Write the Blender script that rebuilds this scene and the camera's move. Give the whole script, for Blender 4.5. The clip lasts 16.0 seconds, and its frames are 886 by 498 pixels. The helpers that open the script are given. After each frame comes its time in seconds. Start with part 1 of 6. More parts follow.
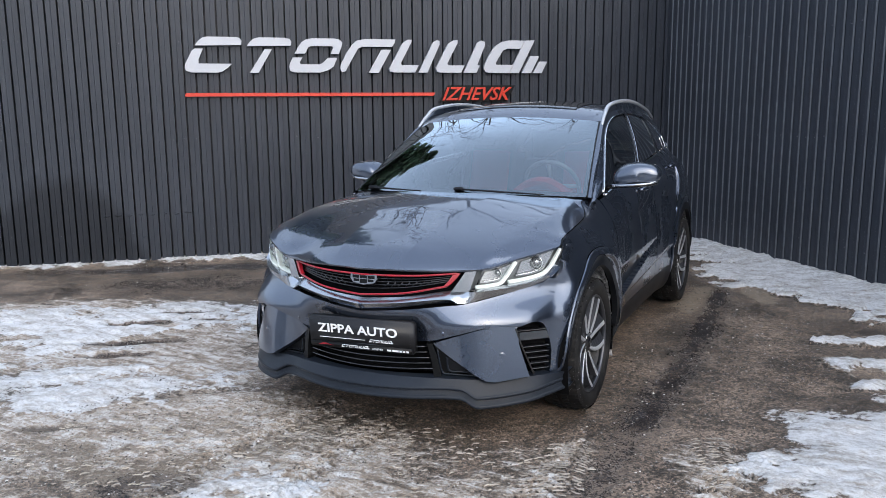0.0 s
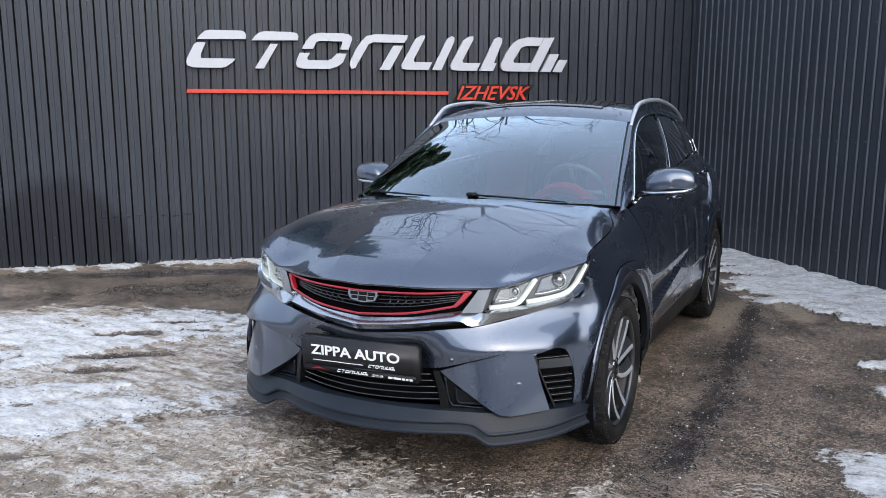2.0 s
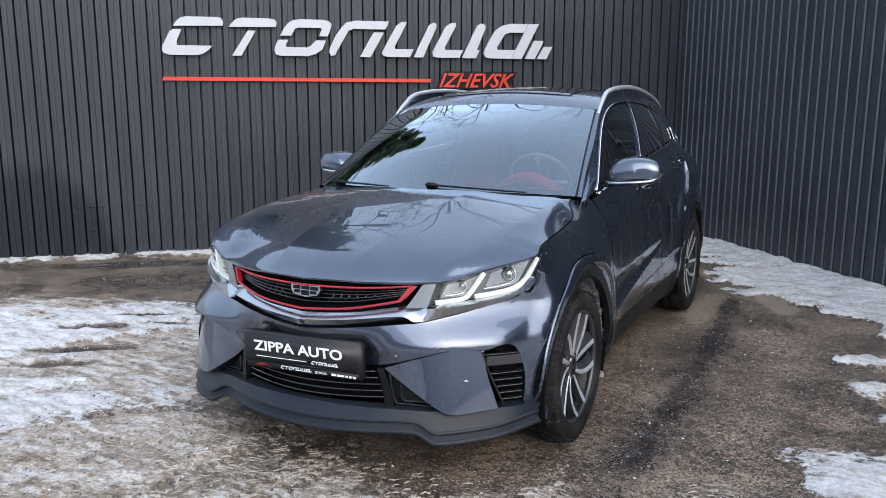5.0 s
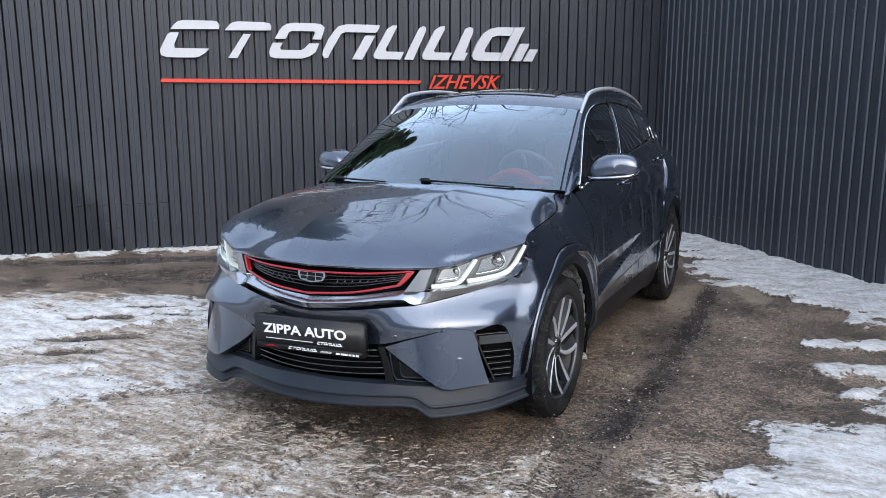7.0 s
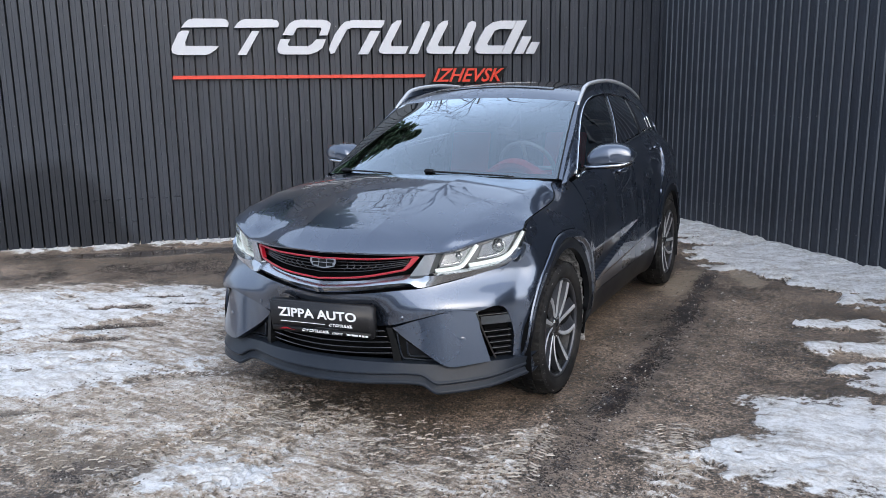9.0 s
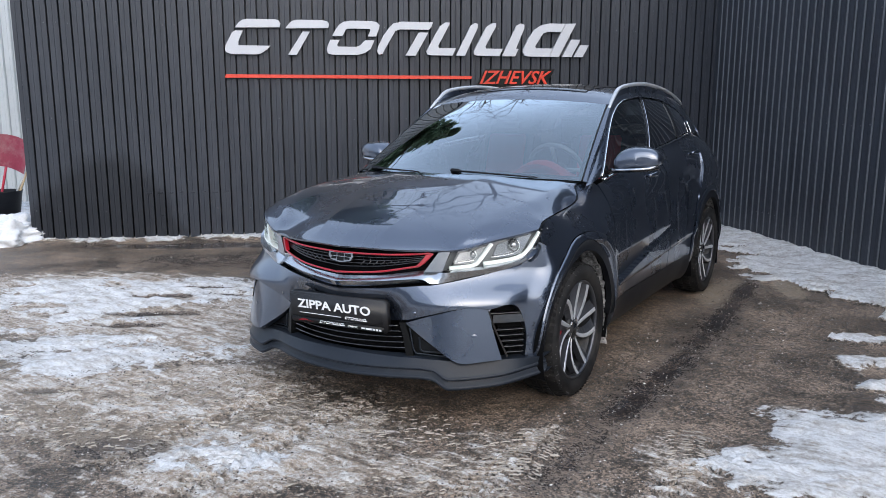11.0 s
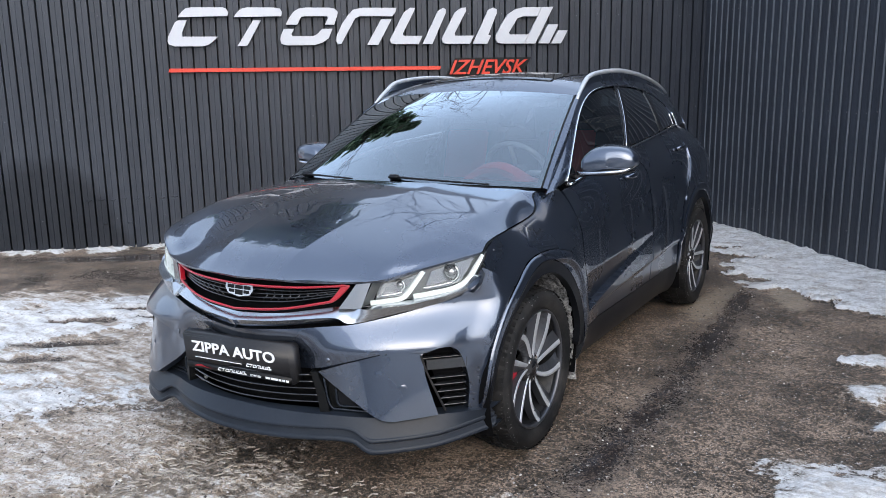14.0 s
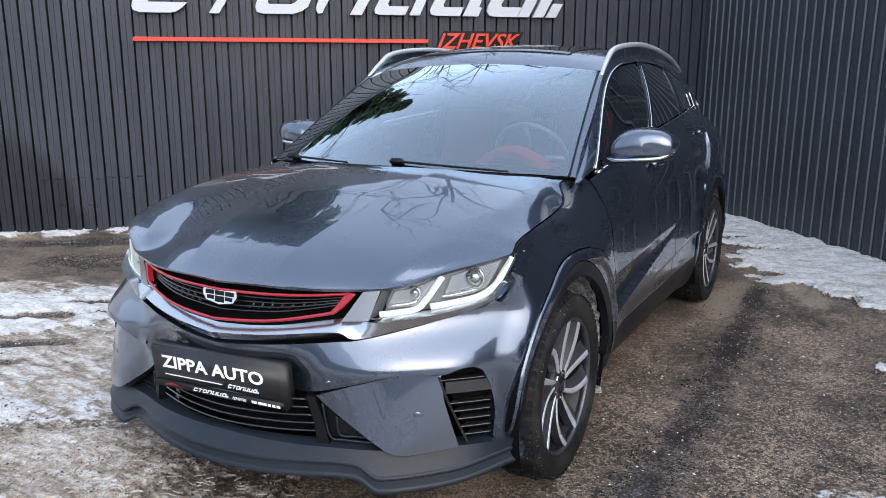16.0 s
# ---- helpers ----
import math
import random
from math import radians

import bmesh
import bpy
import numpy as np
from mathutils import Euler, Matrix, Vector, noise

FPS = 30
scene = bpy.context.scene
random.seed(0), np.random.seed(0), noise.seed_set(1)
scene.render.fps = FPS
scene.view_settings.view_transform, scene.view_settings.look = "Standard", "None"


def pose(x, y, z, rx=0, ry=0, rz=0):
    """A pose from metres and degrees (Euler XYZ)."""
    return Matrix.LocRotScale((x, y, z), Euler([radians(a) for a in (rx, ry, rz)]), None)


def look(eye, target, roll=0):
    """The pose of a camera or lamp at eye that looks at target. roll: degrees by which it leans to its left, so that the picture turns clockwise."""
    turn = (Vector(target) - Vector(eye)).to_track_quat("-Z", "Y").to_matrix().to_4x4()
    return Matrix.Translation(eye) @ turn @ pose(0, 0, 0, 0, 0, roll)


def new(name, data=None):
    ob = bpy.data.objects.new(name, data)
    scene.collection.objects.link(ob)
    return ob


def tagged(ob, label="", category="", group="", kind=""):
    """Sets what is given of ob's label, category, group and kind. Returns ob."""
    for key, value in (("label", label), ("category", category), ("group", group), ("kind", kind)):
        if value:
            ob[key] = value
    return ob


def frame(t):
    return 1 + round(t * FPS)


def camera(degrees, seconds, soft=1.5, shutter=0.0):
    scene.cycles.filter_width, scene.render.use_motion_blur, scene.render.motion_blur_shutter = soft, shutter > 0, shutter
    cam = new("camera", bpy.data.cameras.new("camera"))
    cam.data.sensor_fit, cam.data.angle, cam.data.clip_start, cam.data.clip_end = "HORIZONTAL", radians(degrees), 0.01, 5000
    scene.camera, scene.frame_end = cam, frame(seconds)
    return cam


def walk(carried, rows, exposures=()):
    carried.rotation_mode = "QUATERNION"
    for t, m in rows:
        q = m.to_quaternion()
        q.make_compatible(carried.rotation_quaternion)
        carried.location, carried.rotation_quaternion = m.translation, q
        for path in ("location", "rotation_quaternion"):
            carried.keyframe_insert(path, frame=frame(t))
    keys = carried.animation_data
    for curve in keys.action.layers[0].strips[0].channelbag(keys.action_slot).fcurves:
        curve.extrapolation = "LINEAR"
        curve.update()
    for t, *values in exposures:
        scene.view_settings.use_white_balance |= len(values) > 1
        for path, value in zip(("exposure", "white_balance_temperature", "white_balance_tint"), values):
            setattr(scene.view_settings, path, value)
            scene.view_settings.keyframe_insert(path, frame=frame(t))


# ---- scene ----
cam = camera(58.9, 16.0, soft=0.45)
PATH = [
    (0, (1.913, -3.844, 1.526), (1.036, -2.08, 1.183), -0.5),
    (0.5, (1.969, -3.669, 1.523), (1.069, -1.916, 1.183), -0.3),
    (1, (1.964, -3.548, 1.513), (1.046, -1.803, 1.177), -0.2),
    (1.5, (1.849, -3.485, 1.501), (0.928, -1.741, 1.166), -0.0),
    (2, (1.731, -3.447, 1.499), (0.823, -1.698, 1.162), 0.1),
    (2.5, (1.702, -3.43, 1.5), (0.808, -1.674, 1.157), 0.2),
    (3, (1.733, -3.371, 1.495), (0.844, -1.614, 1.145), 0.0),
    (3.5, (1.814, -3.258, 1.495), (0.916, -1.508, 1.136), -0.2),
    (3.7, (1.853, -3.216, 1.495), (0.947, -1.47, 1.133), -0.3),
    (5.8, (1.884, -3.302, 1.494), (0.97, -1.56, 1.128), 0.2),
    (6, (1.881, -3.352, 1.493), (0.976, -1.606, 1.13), 0.2),
    (6.5, (1.909, -3.461, 1.491), (1.02, -1.707, 1.128), 0.1),
    (7, (1.982, -3.501, 1.494), (1.096, -1.745, 1.131), 0.0),
    (7.5, (2.099, -3.516, 1.493), (1.206, -1.764, 1.127), -0.1),
    (8, (2.162, -3.55, 1.495), (1.261, -1.803, 1.125), -0.3),
    (8.5, (2.136, -3.609, 1.503), (1.235, -1.864, 1.125), -0.6),
    (9, (2.1, -3.683, 1.51), (1.197, -1.94, 1.126), -0.8),
    (9.2, (2.092, -3.71, 1.512), (1.184, -1.97, 1.124), -0.9),
    (11.3, (2.312, -3.575, 1.49), (1.27, -1.91, 1.116), 0.2),
    (11.5, (2.298, -3.536, 1.491), (1.261, -1.867, 1.12), 0.1),
    (12, (2.227, -3.406, 1.503), (1.202, -1.728, 1.135), -0.1),
    (12.5, (2.199, -3.272, 1.506), (1.178, -1.592, 1.138), -0.4),
    (13, (2.223, -3.067, 1.502), (1.192, -1.394, 1.13), -0.7),
    (13.5, (2.235, -2.912, 1.503), (1.197, -1.246, 1.124), -0.9),
    (14, (2.17, -2.866, 1.492), (1.141, -1.198, 1.098), -0.9),
    (14.5, (2.008, -2.83, 1.493), (1.006, -1.148, 1.086), -0.7),
    (15, (1.896, -2.785, 1.483), (0.923, -1.089, 1.065), -0.4),
    (15.5, (1.837, -2.704, 1.474), (0.881, -1.0, 1.044), -0.1),
    (16, (1.775, -2.548, 1.466), (0.821, -0.848, 1.02), 0.1),
]
walk(cam, [(t, look(eye, target, roll)) for t, eye, target, roll in PATH], exposures=[(0.0, 0.29, 6000, 10), (2.5, 0.37, 6000, 10), (6.0, 0.41, 6000, 10), (9.0, 0.36, 6000, 10), (11.5, 0.29, 6000, 10), (12.5, 0.38, 6000, 10), (14.0, 0.50, 6000, 10), (16.0, 0.56, 6000, 10)])


# ---- light ----
world = bpy.data.worlds.new("world")
scene.world = world
world.use_nodes = True
wn = world.node_tree
sky = wn.nodes.new("ShaderNodeTexSky")
sky.sky_type = "NISHITA"
sky.sun_disc = False
sky.sun_elevation, sky.sun_rotation = radians(30), radians(132)
sky.air_density, sky.dust_density, sky.ozone_density = 1.4, 6.0, 1.0
veil = wn.nodes.new("ShaderNodeMix")             # thin even cloud over the whole sky
veil.data_type = "RGBA"
veil.inputs[0].default_value = 0.62
veil.inputs[7].default_value = (6.25, 7.1, 8.55, 1)
wn.links.new(sky.outputs[0], veil.inputs[6])
wn.links.new(veil.outputs[2], wn.nodes["Background"].inputs[0])
wn.nodes["Background"].inputs[1].default_value = 0.172
sun = new("sun", bpy.data.lights.new("sun", "SUN"))
sun.data.energy, sun.data.angle, sun.data.color = 1.35, radians(72), (0.98, 0.99, 1.0)
sun.matrix_world = look((7.2, -6.4, 5.5), (0, 0, 0))


# ---- materials ----
class Nodes:
    """Shorthand for building one node material."""

    def __init__(self, name):
        self.mat = bpy.data.materials.new(name)
        self.mat.use_nodes = True
        self.tree = self.mat.node_tree
        self.bsdf = self.tree.nodes["Principled BSDF"]
        self.out = self.tree.nodes["Material Output"]

    def add(self, kind, **sets):
        n = self.tree.nodes.new("ShaderNode" + kind)
        for k, v in sets.items():
            if k in n.inputs:
                n.inputs[k].default_value = v
        return n

    def link(self, a, b):
        self.tree.links.new(a, b)

    def coords(self, scale=(1, 1, 1), turn=0.0):
        c, m = self.add("TexCoord"), self.add("Mapping")
        m.inputs["Rotation"].default_value = (0, 0, radians(turn))
        m.inputs["Scale"].default_value = scale
        self.link(c.outputs["Object"], m.inputs["Vector"])
        return m.outputs["Vector"]

    def noise(self, vec, scale, detail=4.0, rough=0.55):
        n = self.add("TexNoise", Scale=scale, Detail=detail, Roughness=rough)
        self.link(vec, n.inputs["Vector"])
        return n.outputs["Fac"]

    def ramp(self, fac, lo, hi, a=(0, 0, 0, 1), b=(1, 1, 1, 1)):
        r = self.add("ValToRGB")
        r.color_ramp.elements[0].position, r.color_ramp.elements[1].position = lo, hi
        r.color_ramp.elements[0].color, r.color_ramp.elements[1].color = a, b
        self.link(fac, r.inputs["Fac"])
        return r.outputs["Color"]

    def mix(self, fac, a, b, blend="MIX"):
        m = self.add("Mix")
        m.data_type, m.blend_type = "RGBA", blend
        for sock, val in ((m.inputs[0], fac), (m.inputs[6], a), (m.inputs[7], b)):
            if isinstance(val, (int, float, tuple)):
                sock.default_value = val
            else:
                self.link(val, sock)
        return m.outputs[2]

    def math(self, op, a, b=0.0):
        m = self.add("Math")
        m.operation = op
        for sock, val in ((m.inputs[0], a), (m.inputs[1], b)):
            if isinstance(val, (int, float)):
                sock.default_value = val
            else:
                self.link(val, sock)
        return m.outputs[0]

    def bump(self, height, strength, distance):
        b = self.add("Bump", Strength=strength, Distance=distance)
        self.link(height, b.inputs["Height"])
        self.link(b.outputs["Normal"], self.bsdf.inputs["Normal"])


def surface(name, col, rough=0.5, metal=0.0, vary=0.15, coarse=3.0, fine=60.0, bump=0.0, coat=0.0, dirt=None, dirt_amount=0.5, spec=0.5):
    """A plain real-world surface: base colour varied at two scales, uneven gloss, fine relief, optional dirt."""
    n = Nodes(name)
    v = n.coords()
    big, small = n.noise(v, coarse, 5), n.noise(v, fine, 3)
    f = n.math("ADD", n.math("MULTIPLY", big, 0.65), n.math("MULTIPLY", small, 0.35))
    dark = tuple(c * (1 - vary) for c in col) + (1,)
    light = tuple(min(1, c * (1 + vary)) for c in col) + (1,)
    c = n.ramp(f, 0.35, 0.65, dark, light)
    r = n.math("ADD", n.math("MULTIPLY", big, 0.25 * rough), rough * 0.87)
    if dirt:
        mask = n.math("MULTIPLY", n.ramp(n.noise(v, coarse * 2.2, 8, 0.7), 0.45, 0.7), dirt_amount)
        c = n.mix(mask, c, dirt + (1,))
        r = n.math("ADD", r, n.math("MULTIPLY", mask, 0.35))
    n.link(c, n.bsdf.inputs["Base Color"])
    n.link(r, n.bsdf.inputs["Roughness"])
    n.bsdf.inputs["Metallic"].default_value = metal
    n.bsdf.inputs["Specular IOR Level"].default_value = spec
    n.bsdf.inputs["Coat Weight"].default_value = coat
    n.bsdf.inputs["Coat Roughness"].default_value = 0.02
    if bump:
        n.bump(small, 0.5, bump)
    return n.mat


def car_paint_material():
    n = Nodes("grey_blue_metallic_paint")
    v = n.coords()
    flake = n.noise(v, 900, 2)
    film = n.noise(v, 2.4, 6, 0.6)
    c = n.ramp(flake, 0.3, 0.7, (0.053, 0.068, 0.101, 1), (0.085, 0.104, 0.146, 1))
    dust = n.math("MULTIPLY", n.ramp(film, 0.52, 0.78), 0.10)
    c = n.mix(dust, c, (0.16, 0.15, 0.14, 1))
    n.link(c, n.bsdf.inputs["Base Color"])
    n.bsdf.inputs["Metallic"].default_value = 0.9
    n.bsdf.inputs["Coat IOR"].default_value = 1.75
    n.link(n.math("ADD", 0.235, n.math("MULTIPLY", film, 0.08)), n.bsdf.inputs["Roughness"])
    n.bsdf.inputs["Coat Weight"].default_value = 1.0
    n.link(n.math("MULTIPLY", dust, 0.2), n.bsdf.inputs["Coat Roughness"])
    return n.mat


def glass_material(name, tint, gloss=1.0, sheen=(1.0, 1.0, 1.0)):
    """A pane: clear tinted film with a mirror-like surface, stronger towards grazing views."""
    n = Nodes(name)
    clear, shine, both, fres = n.add("BsdfTransparent"), n.add("BsdfGlossy"), n.add("MixShader"), n.add("Fresnel", IOR=1.52)
    clear.inputs["Color"].default_value = tint + (1,)
    shine.inputs["Roughness"].default_value = 0.005
    shine.inputs["Color"].default_value = sheen + (1,)
    n.link(n.math("MINIMUM", n.math("MULTIPLY", fres.outputs[0], gloss), 1.0), both.inputs[0])
    n.link(clear.outputs[0], both.inputs[1])
    n.link(shine.outputs[0], both.inputs[2])
    n.link(both.outputs[0], n.out.inputs["Surface"])
    return n.mat


def glow_material(name, col, strength):
    n = Nodes(name)
    n.bsdf.inputs["Base Color"].default_value = (0.85, 0.86, 0.86, 1)
    n.bsdf.inputs["Roughness"].default_value = 0.25
    n.bsdf.inputs["Emission Color"].default_value = col + (1,)
    n.bsdf.inputs["Emission Strength"].default_value = strength
    return n.mat


def wall_material():
    """Dark grey coated sheet steel with rain streaks, dust low down in blotches, and one damp stain with its own outline."""
    n = Nodes("dark_grey_coated_sheet")
    v = n.add("NewGeometry").outputs["Position"]
    tall = n.add("Mapping")
    tall.inputs["Scale"].default_value = (9, 9, 0.35)
    n.link(v, tall.inputs["Vector"])
    streak = n.noise(tall.outputs["Vector"], 2.0, 6, 0.6)
    big = n.noise(v, 0.9, 5)
    c = n.ramp(n.math("ADD", n.math("MULTIPLY", streak, 0.6), n.math("MULTIPLY", big, 0.4)), 0.3, 0.7, (0.0235, 0.0268, 0.0344, 1), (0.0450, 0.0505, 0.0628, 1))
    specks = n.ramp(n.noise(v, 55, 2), 0.70, 0.76)
    c = n.mix(n.math("MULTIPLY", specks, 0.12), c, (0.35, 0.36, 0.37, 1))
    sep = n.add("SeparateXYZ")
    n.link(v, sep.inputs[0])
    along = n.math("SUBTRACT", n.math("ADD", n.math("MULTIPLY", sep.outputs[0], 0.7478), n.math("MULTIPLY", sep.outputs[1], 0.6639)), 4.0515)
    wob = n.math("MULTIPLY", n.math("SUBTRACT", n.noise(v, 2.2, 5), 0.5), 0.8)
    dx = n.math("DIVIDE", n.math("SUBTRACT", along, -6.88), 0.62)
    edge = n.math("SUBTRACT", n.math("ADD", 1.02, wob), n.math("ADD", sep.outputs[2], n.math("MULTIPLY", n.math("MULTIPLY", dx, dx), 0.45)))
    stain = n.ramp(edge, -0.05, 0.22)
    c = n.mix(n.math("MULTIPLY", stain, 0.72), c, (0.0085, 0.010, 0.0135, 1))
    n.link(c, n.bsdf.inputs["Base Color"])
    n.link(n.math("ADD", 0.32, n.math("MULTIPLY", streak, 0.16)), n.bsdf.inputs["Roughness"])
    n.bsdf.inputs["Specular IOR Level"].default_value = 0.30
    n.bump(n.noise(v, 3, 2), 0.1, 0.002)
    return n.mat


def ground_material():
    """Wet gravelly asphalt with beige mud, streaked dirty ice and snow where the sheet carries them."""
    n = Nodes("wet_asphalt_ice_and_snow")
    v = n.coords()
    at = n.add("Attribute")
    at.attribute_name = "cover"
    sep = n.add("SeparateColor")
    n.link(at.outputs["Color"], sep.inputs[0])
    snow_a, ice_a, mud_a, wet_a = sep.outputs[0], sep.outputs[1], sep.outputs[2], at.outputs["Alpha"]
    fine, mid, big = n.noise(v, 48, 9, 0.72), n.noise(v, 13, 8, 0.68), n.noise(v, 2.2, 6, 0.6)
    drawn = n.noise(n.coords((0.30, 1.5, 1), -32), 12, 8, 0.7)

    def blend(*pairs):
        out = 0.0
        for s, k in pairs:
            out = n.math("ADD", out, n.math("MULTIPLY", n.math("SUBTRACT", s, 0.5), k))
        return out

    grain = n.noise(v, 150, 5, 0.7)
    # stones of the asphalt, each with its own grey, and pale chips among them
    vor, big_stone, chip = n.add("TexVoronoi", Scale=105.0), n.add("TexVoronoi", Scale=46.0), n.add("TexVoronoi", Scale=70.0)
    for t in (vor, big_stone, chip):
        n.link(v, t.inputs["Vector"])
    grey = n.add("SeparateColor")
    n.link(vor.outputs["Color"], grey.inputs[0])
    f = n.math("ADD", 0.5, n.math("ADD", n.math("MULTIPLY", n.math("SUBTRACT", grey.outputs[0], 0.5), 0.30), blend((grain, 1.1), (fine, 0.35), (mid, 0.45), (big, 0.7))))
    base = n.ramp(f, 0.36, 0.70, (0.021, 0.0175, 0.012, 1), (0.38, 0.29, 0.215, 1))
    stop = n.tree.nodes[-1].color_ramp.elements.new(0.52)
    stop.color = (0.126, 0.094, 0.070, 1)
    pick = n.add("SeparateColor")
    n.link(chip.outputs["Color"], pick.inputs[0])
    chips = n.math("MULTIPLY", n.ramp(chip.outputs["Distance"], 0.16, 0.24, (1, 1, 1, 1), (0, 0, 0, 1)), n.ramp(pick.outputs[1], 0.72, 0.76))
    base = n.mix(n.math("MULTIPLY", chips, 0.75), base, (0.62, 0.60, 0.57, 1))
    mud_m = n.ramp(n.math("ADD", mud_a, blend((mid, 1.0), (fine, 0.6))), 0.40, 0.60)
    mud_c = n.ramp(n.math("ADD", 0.5, blend((fine, 0.9), (big, 0.3))), 0.3, 0.7, (0.15, 0.112, 0.078, 1), (0.44, 0.36, 0.27, 1))
    base = n.mix(n.math("MULTIPLY", mud_m, 0.8), base, mud_c)
    # dirty ice: drawn out by tyres, tan to white, with thin crumbled ridges
    ice_m = n.ramp(n.math("ADD", ice_a, blend((mid, 0.7), (fine, 0.7), (drawn, 0.6))), 0.40, 0.58)
    ice_f = n.math("ADD", n.math("ADD", 0.38, n.math("MULTIPLY", ice_a, 0.20)), blend((drawn, 0.85), (fine, 0.70), (mid, 0.45)))
    ice_c = n.ramp(ice_f, 0.34, 0.66, (0.060, 0.045, 0.033, 1), (0.68, 0.655, 0.62, 1))
    mid_stop = n.tree.nodes[-1].color_ramp.elements.new(0.50)
    mid_stop.color = (0.34, 0.268, 0.200, 1)
    ridge = n.math("ABSOLUTE", n.math("SUBTRACT", n.noise(v, 22, 3, 0.65), 0.5))
    squiggle = n.math("MULTIPLY", n.ramp(ridge, 0.010, 0.040, (1, 1, 1, 1), (0, 0, 0, 1)), n.ramp(mid, 0.40, 0.52))
    ice_c = n.mix(n.math("MULTIPLY", squiggle, 0.34), ice_c, (0.70, 0.67, 0.63, 1))
    c = n.mix(ice_m, base, ice_c)
    snow_m = n.ramp(n.math("ADD", snow_a, blend((mid, 0.7), (fine, 0.6), (drawn, 0.5))), 0.46, 0.54)
    snow_c = n.ramp(n.math("ADD", 0.5, blend((fine, 0.55), (mid, 0.5), (drawn, 0.7))), 0.32, 0.58, (0.32, 0.285, 0.245, 1), (0.72, 0.715, 0.71, 1))
    c = n.mix(snow_m, c, snow_c)
    c = n.mix(n.math("MULTIPLY", wet_a, 0.80), c, (0.022, 0.019, 0.020, 1))
    n.link(c, n.bsdf.inputs["Base Color"])
    r = n.ramp(f, 0.3, 0.7, (0.30, 0.30, 0.30, 1), (0.72, 0.72, 0.72, 1))
    r = n.mix(ice_m, r, n.ramp(fine, 0.35, 0.65, (0.30, 0.30, 0.30, 1), (0.75, 0.75, 0.75, 1)))
    r = n.mix(snow_m, r, (0.8, 0.8, 0.8, 1))
    r = n.mix(wet_a, r, (0.07, 0.07, 0.07, 1))
    n.link(r, n.bsdf.inputs["Roughness"])
    h = n.math("ADD", n.math("MULTIPLY", big_stone.outputs["Distance"], -0.25), n.math("ADD", n.math("ADD", n.math("MULTIPLY", fine, 0.75), n.math("MULTIPLY", grain, 0.35)), n.math("MULTIPLY", n.math("ADD", n.math("ADD", ice_m, squiggle), snow_m), 0.22)))
    h = n.math("MULTIPLY", h, n.math("SUBTRACT", 1.0, n.math("MULTIPLY", wet_a, 0.95)))
    n.bump(h, 1.0, 0.012)
    return n.mat


PAINT = car_paint_material()
PLASTIC = surface("dark_grey_matt_plastic", (0.006, 0.007, 0.0095), 0.40, vary=0.2, bump=0.0004, dirt=(0.12, 0.11, 0.10), dirt_amount=0.06, spec=0.2)
TRIM = surface("black_satin_plastic", (0.006, 0.0065, 0.007), 0.38, vary=0.2, bump=0.0004, spec=0.2)
LIP = surface("satin_slate_plastic", (0.0150, 0.0190, 0.0265), 0.34, vary=0.12, bump=0.0003, dirt=(0.10, 0.10, 0.10), dirt_amount=0.05, spec=0.20)
BLACK = surface("gloss_black_trim", (0.008, 0.008, 0.009), 0.12, vary=0.2, coat=0.6)
# underbody black, also painted shade behind grille, intake and vents
DARK = surface("black_underbody_and_gap_shade", (0.004, 0.004, 0.0045), 0.8, vary=0.3, spec=0.06)
CHROME = surface("satin_chrome", (0.50, 0.515, 0.54), 0.22, 1.0, vary=0.05)
BRIGHT = surface("bright_chrome", (0.86, 0.87, 0.88), 0.06, 1.0, vary=0.04)
SILVER = surface("silver_paint", (0.50, 0.515, 0.535), 0.35, 0.45, vary=0.06, coat=0.5)
RED = surface("red_lacquer", (0.31, 0.008, 0.018), 0.28, vary=0.1, coat=0.5)
ALLOY = surface("machined_alloy", (0.55, 0.57, 0.60), 0.32, 0.5, vary=0.08, fine=140, dirt=(0.12, 0.11, 0.10), dirt_amount=0.3)
SPOKE = surface("grey_metallic_spoke", (0.075, 0.079, 0.090), 0.34, 0.7, vary=0.12, dirt=(0.12, 0.11, 0.10), dirt_amount=0.3)
GUNMETAL = surface("gunmetal_rim", (0.009, 0.010, 0.012), 0.45, 0.4, vary=0.15, dirt=(0.14, 0.13, 0.12), dirt_amount=0.35)
RUBBER = surface("tyre_rubber", (0.009, 0.009, 0.0095), 0.6, vary=0.25, bump=0.001, dirt=(0.13, 0.12, 0.11), dirt_amount=0.2, spec=0.15)
STEEL = surface("brake_steel", (0.38, 0.37, 0.36), 0.35, 1.0, vary=0.15)
CRUST = surface("dirty_snow_crust", (0.34, 0.335, 0.33), 0.8, vary=0.6, coarse=34, fine=130, bump=0.012, dirt=(0.010, 0.009, 0.009), dirt_amount=1.0)
WINDSCREEN = glass_material("windscreen_glass", (0.60, 0.66, 0.67), 3.6, (0.84, 0.93, 1.0))
TINTED = glass_material("dark_tinted_glass", (0.03, 0.04, 0.045), 2.4)
FRONT_SIDE = glass_material("side_glass", (0.30, 0.40, 0.40), 2.2)
LENS = glass_material("clear_lens", (0.93, 0.94, 0.95), 1.0)
REFLECTOR = surface("lamp_reflector", (0.46, 0.47, 0.48), 0.20, 0.85, vary=0.1)
SMOKED = surface("smoked_lamp_glass", (0.03, 0.033, 0.037), 0.16, 0.0, vary=0.15, coat=0.8)
SMOKE = surface("grey_lamp_housing", (0.21, 0.215, 0.22), 0.30, 0.4, vary=0.15)
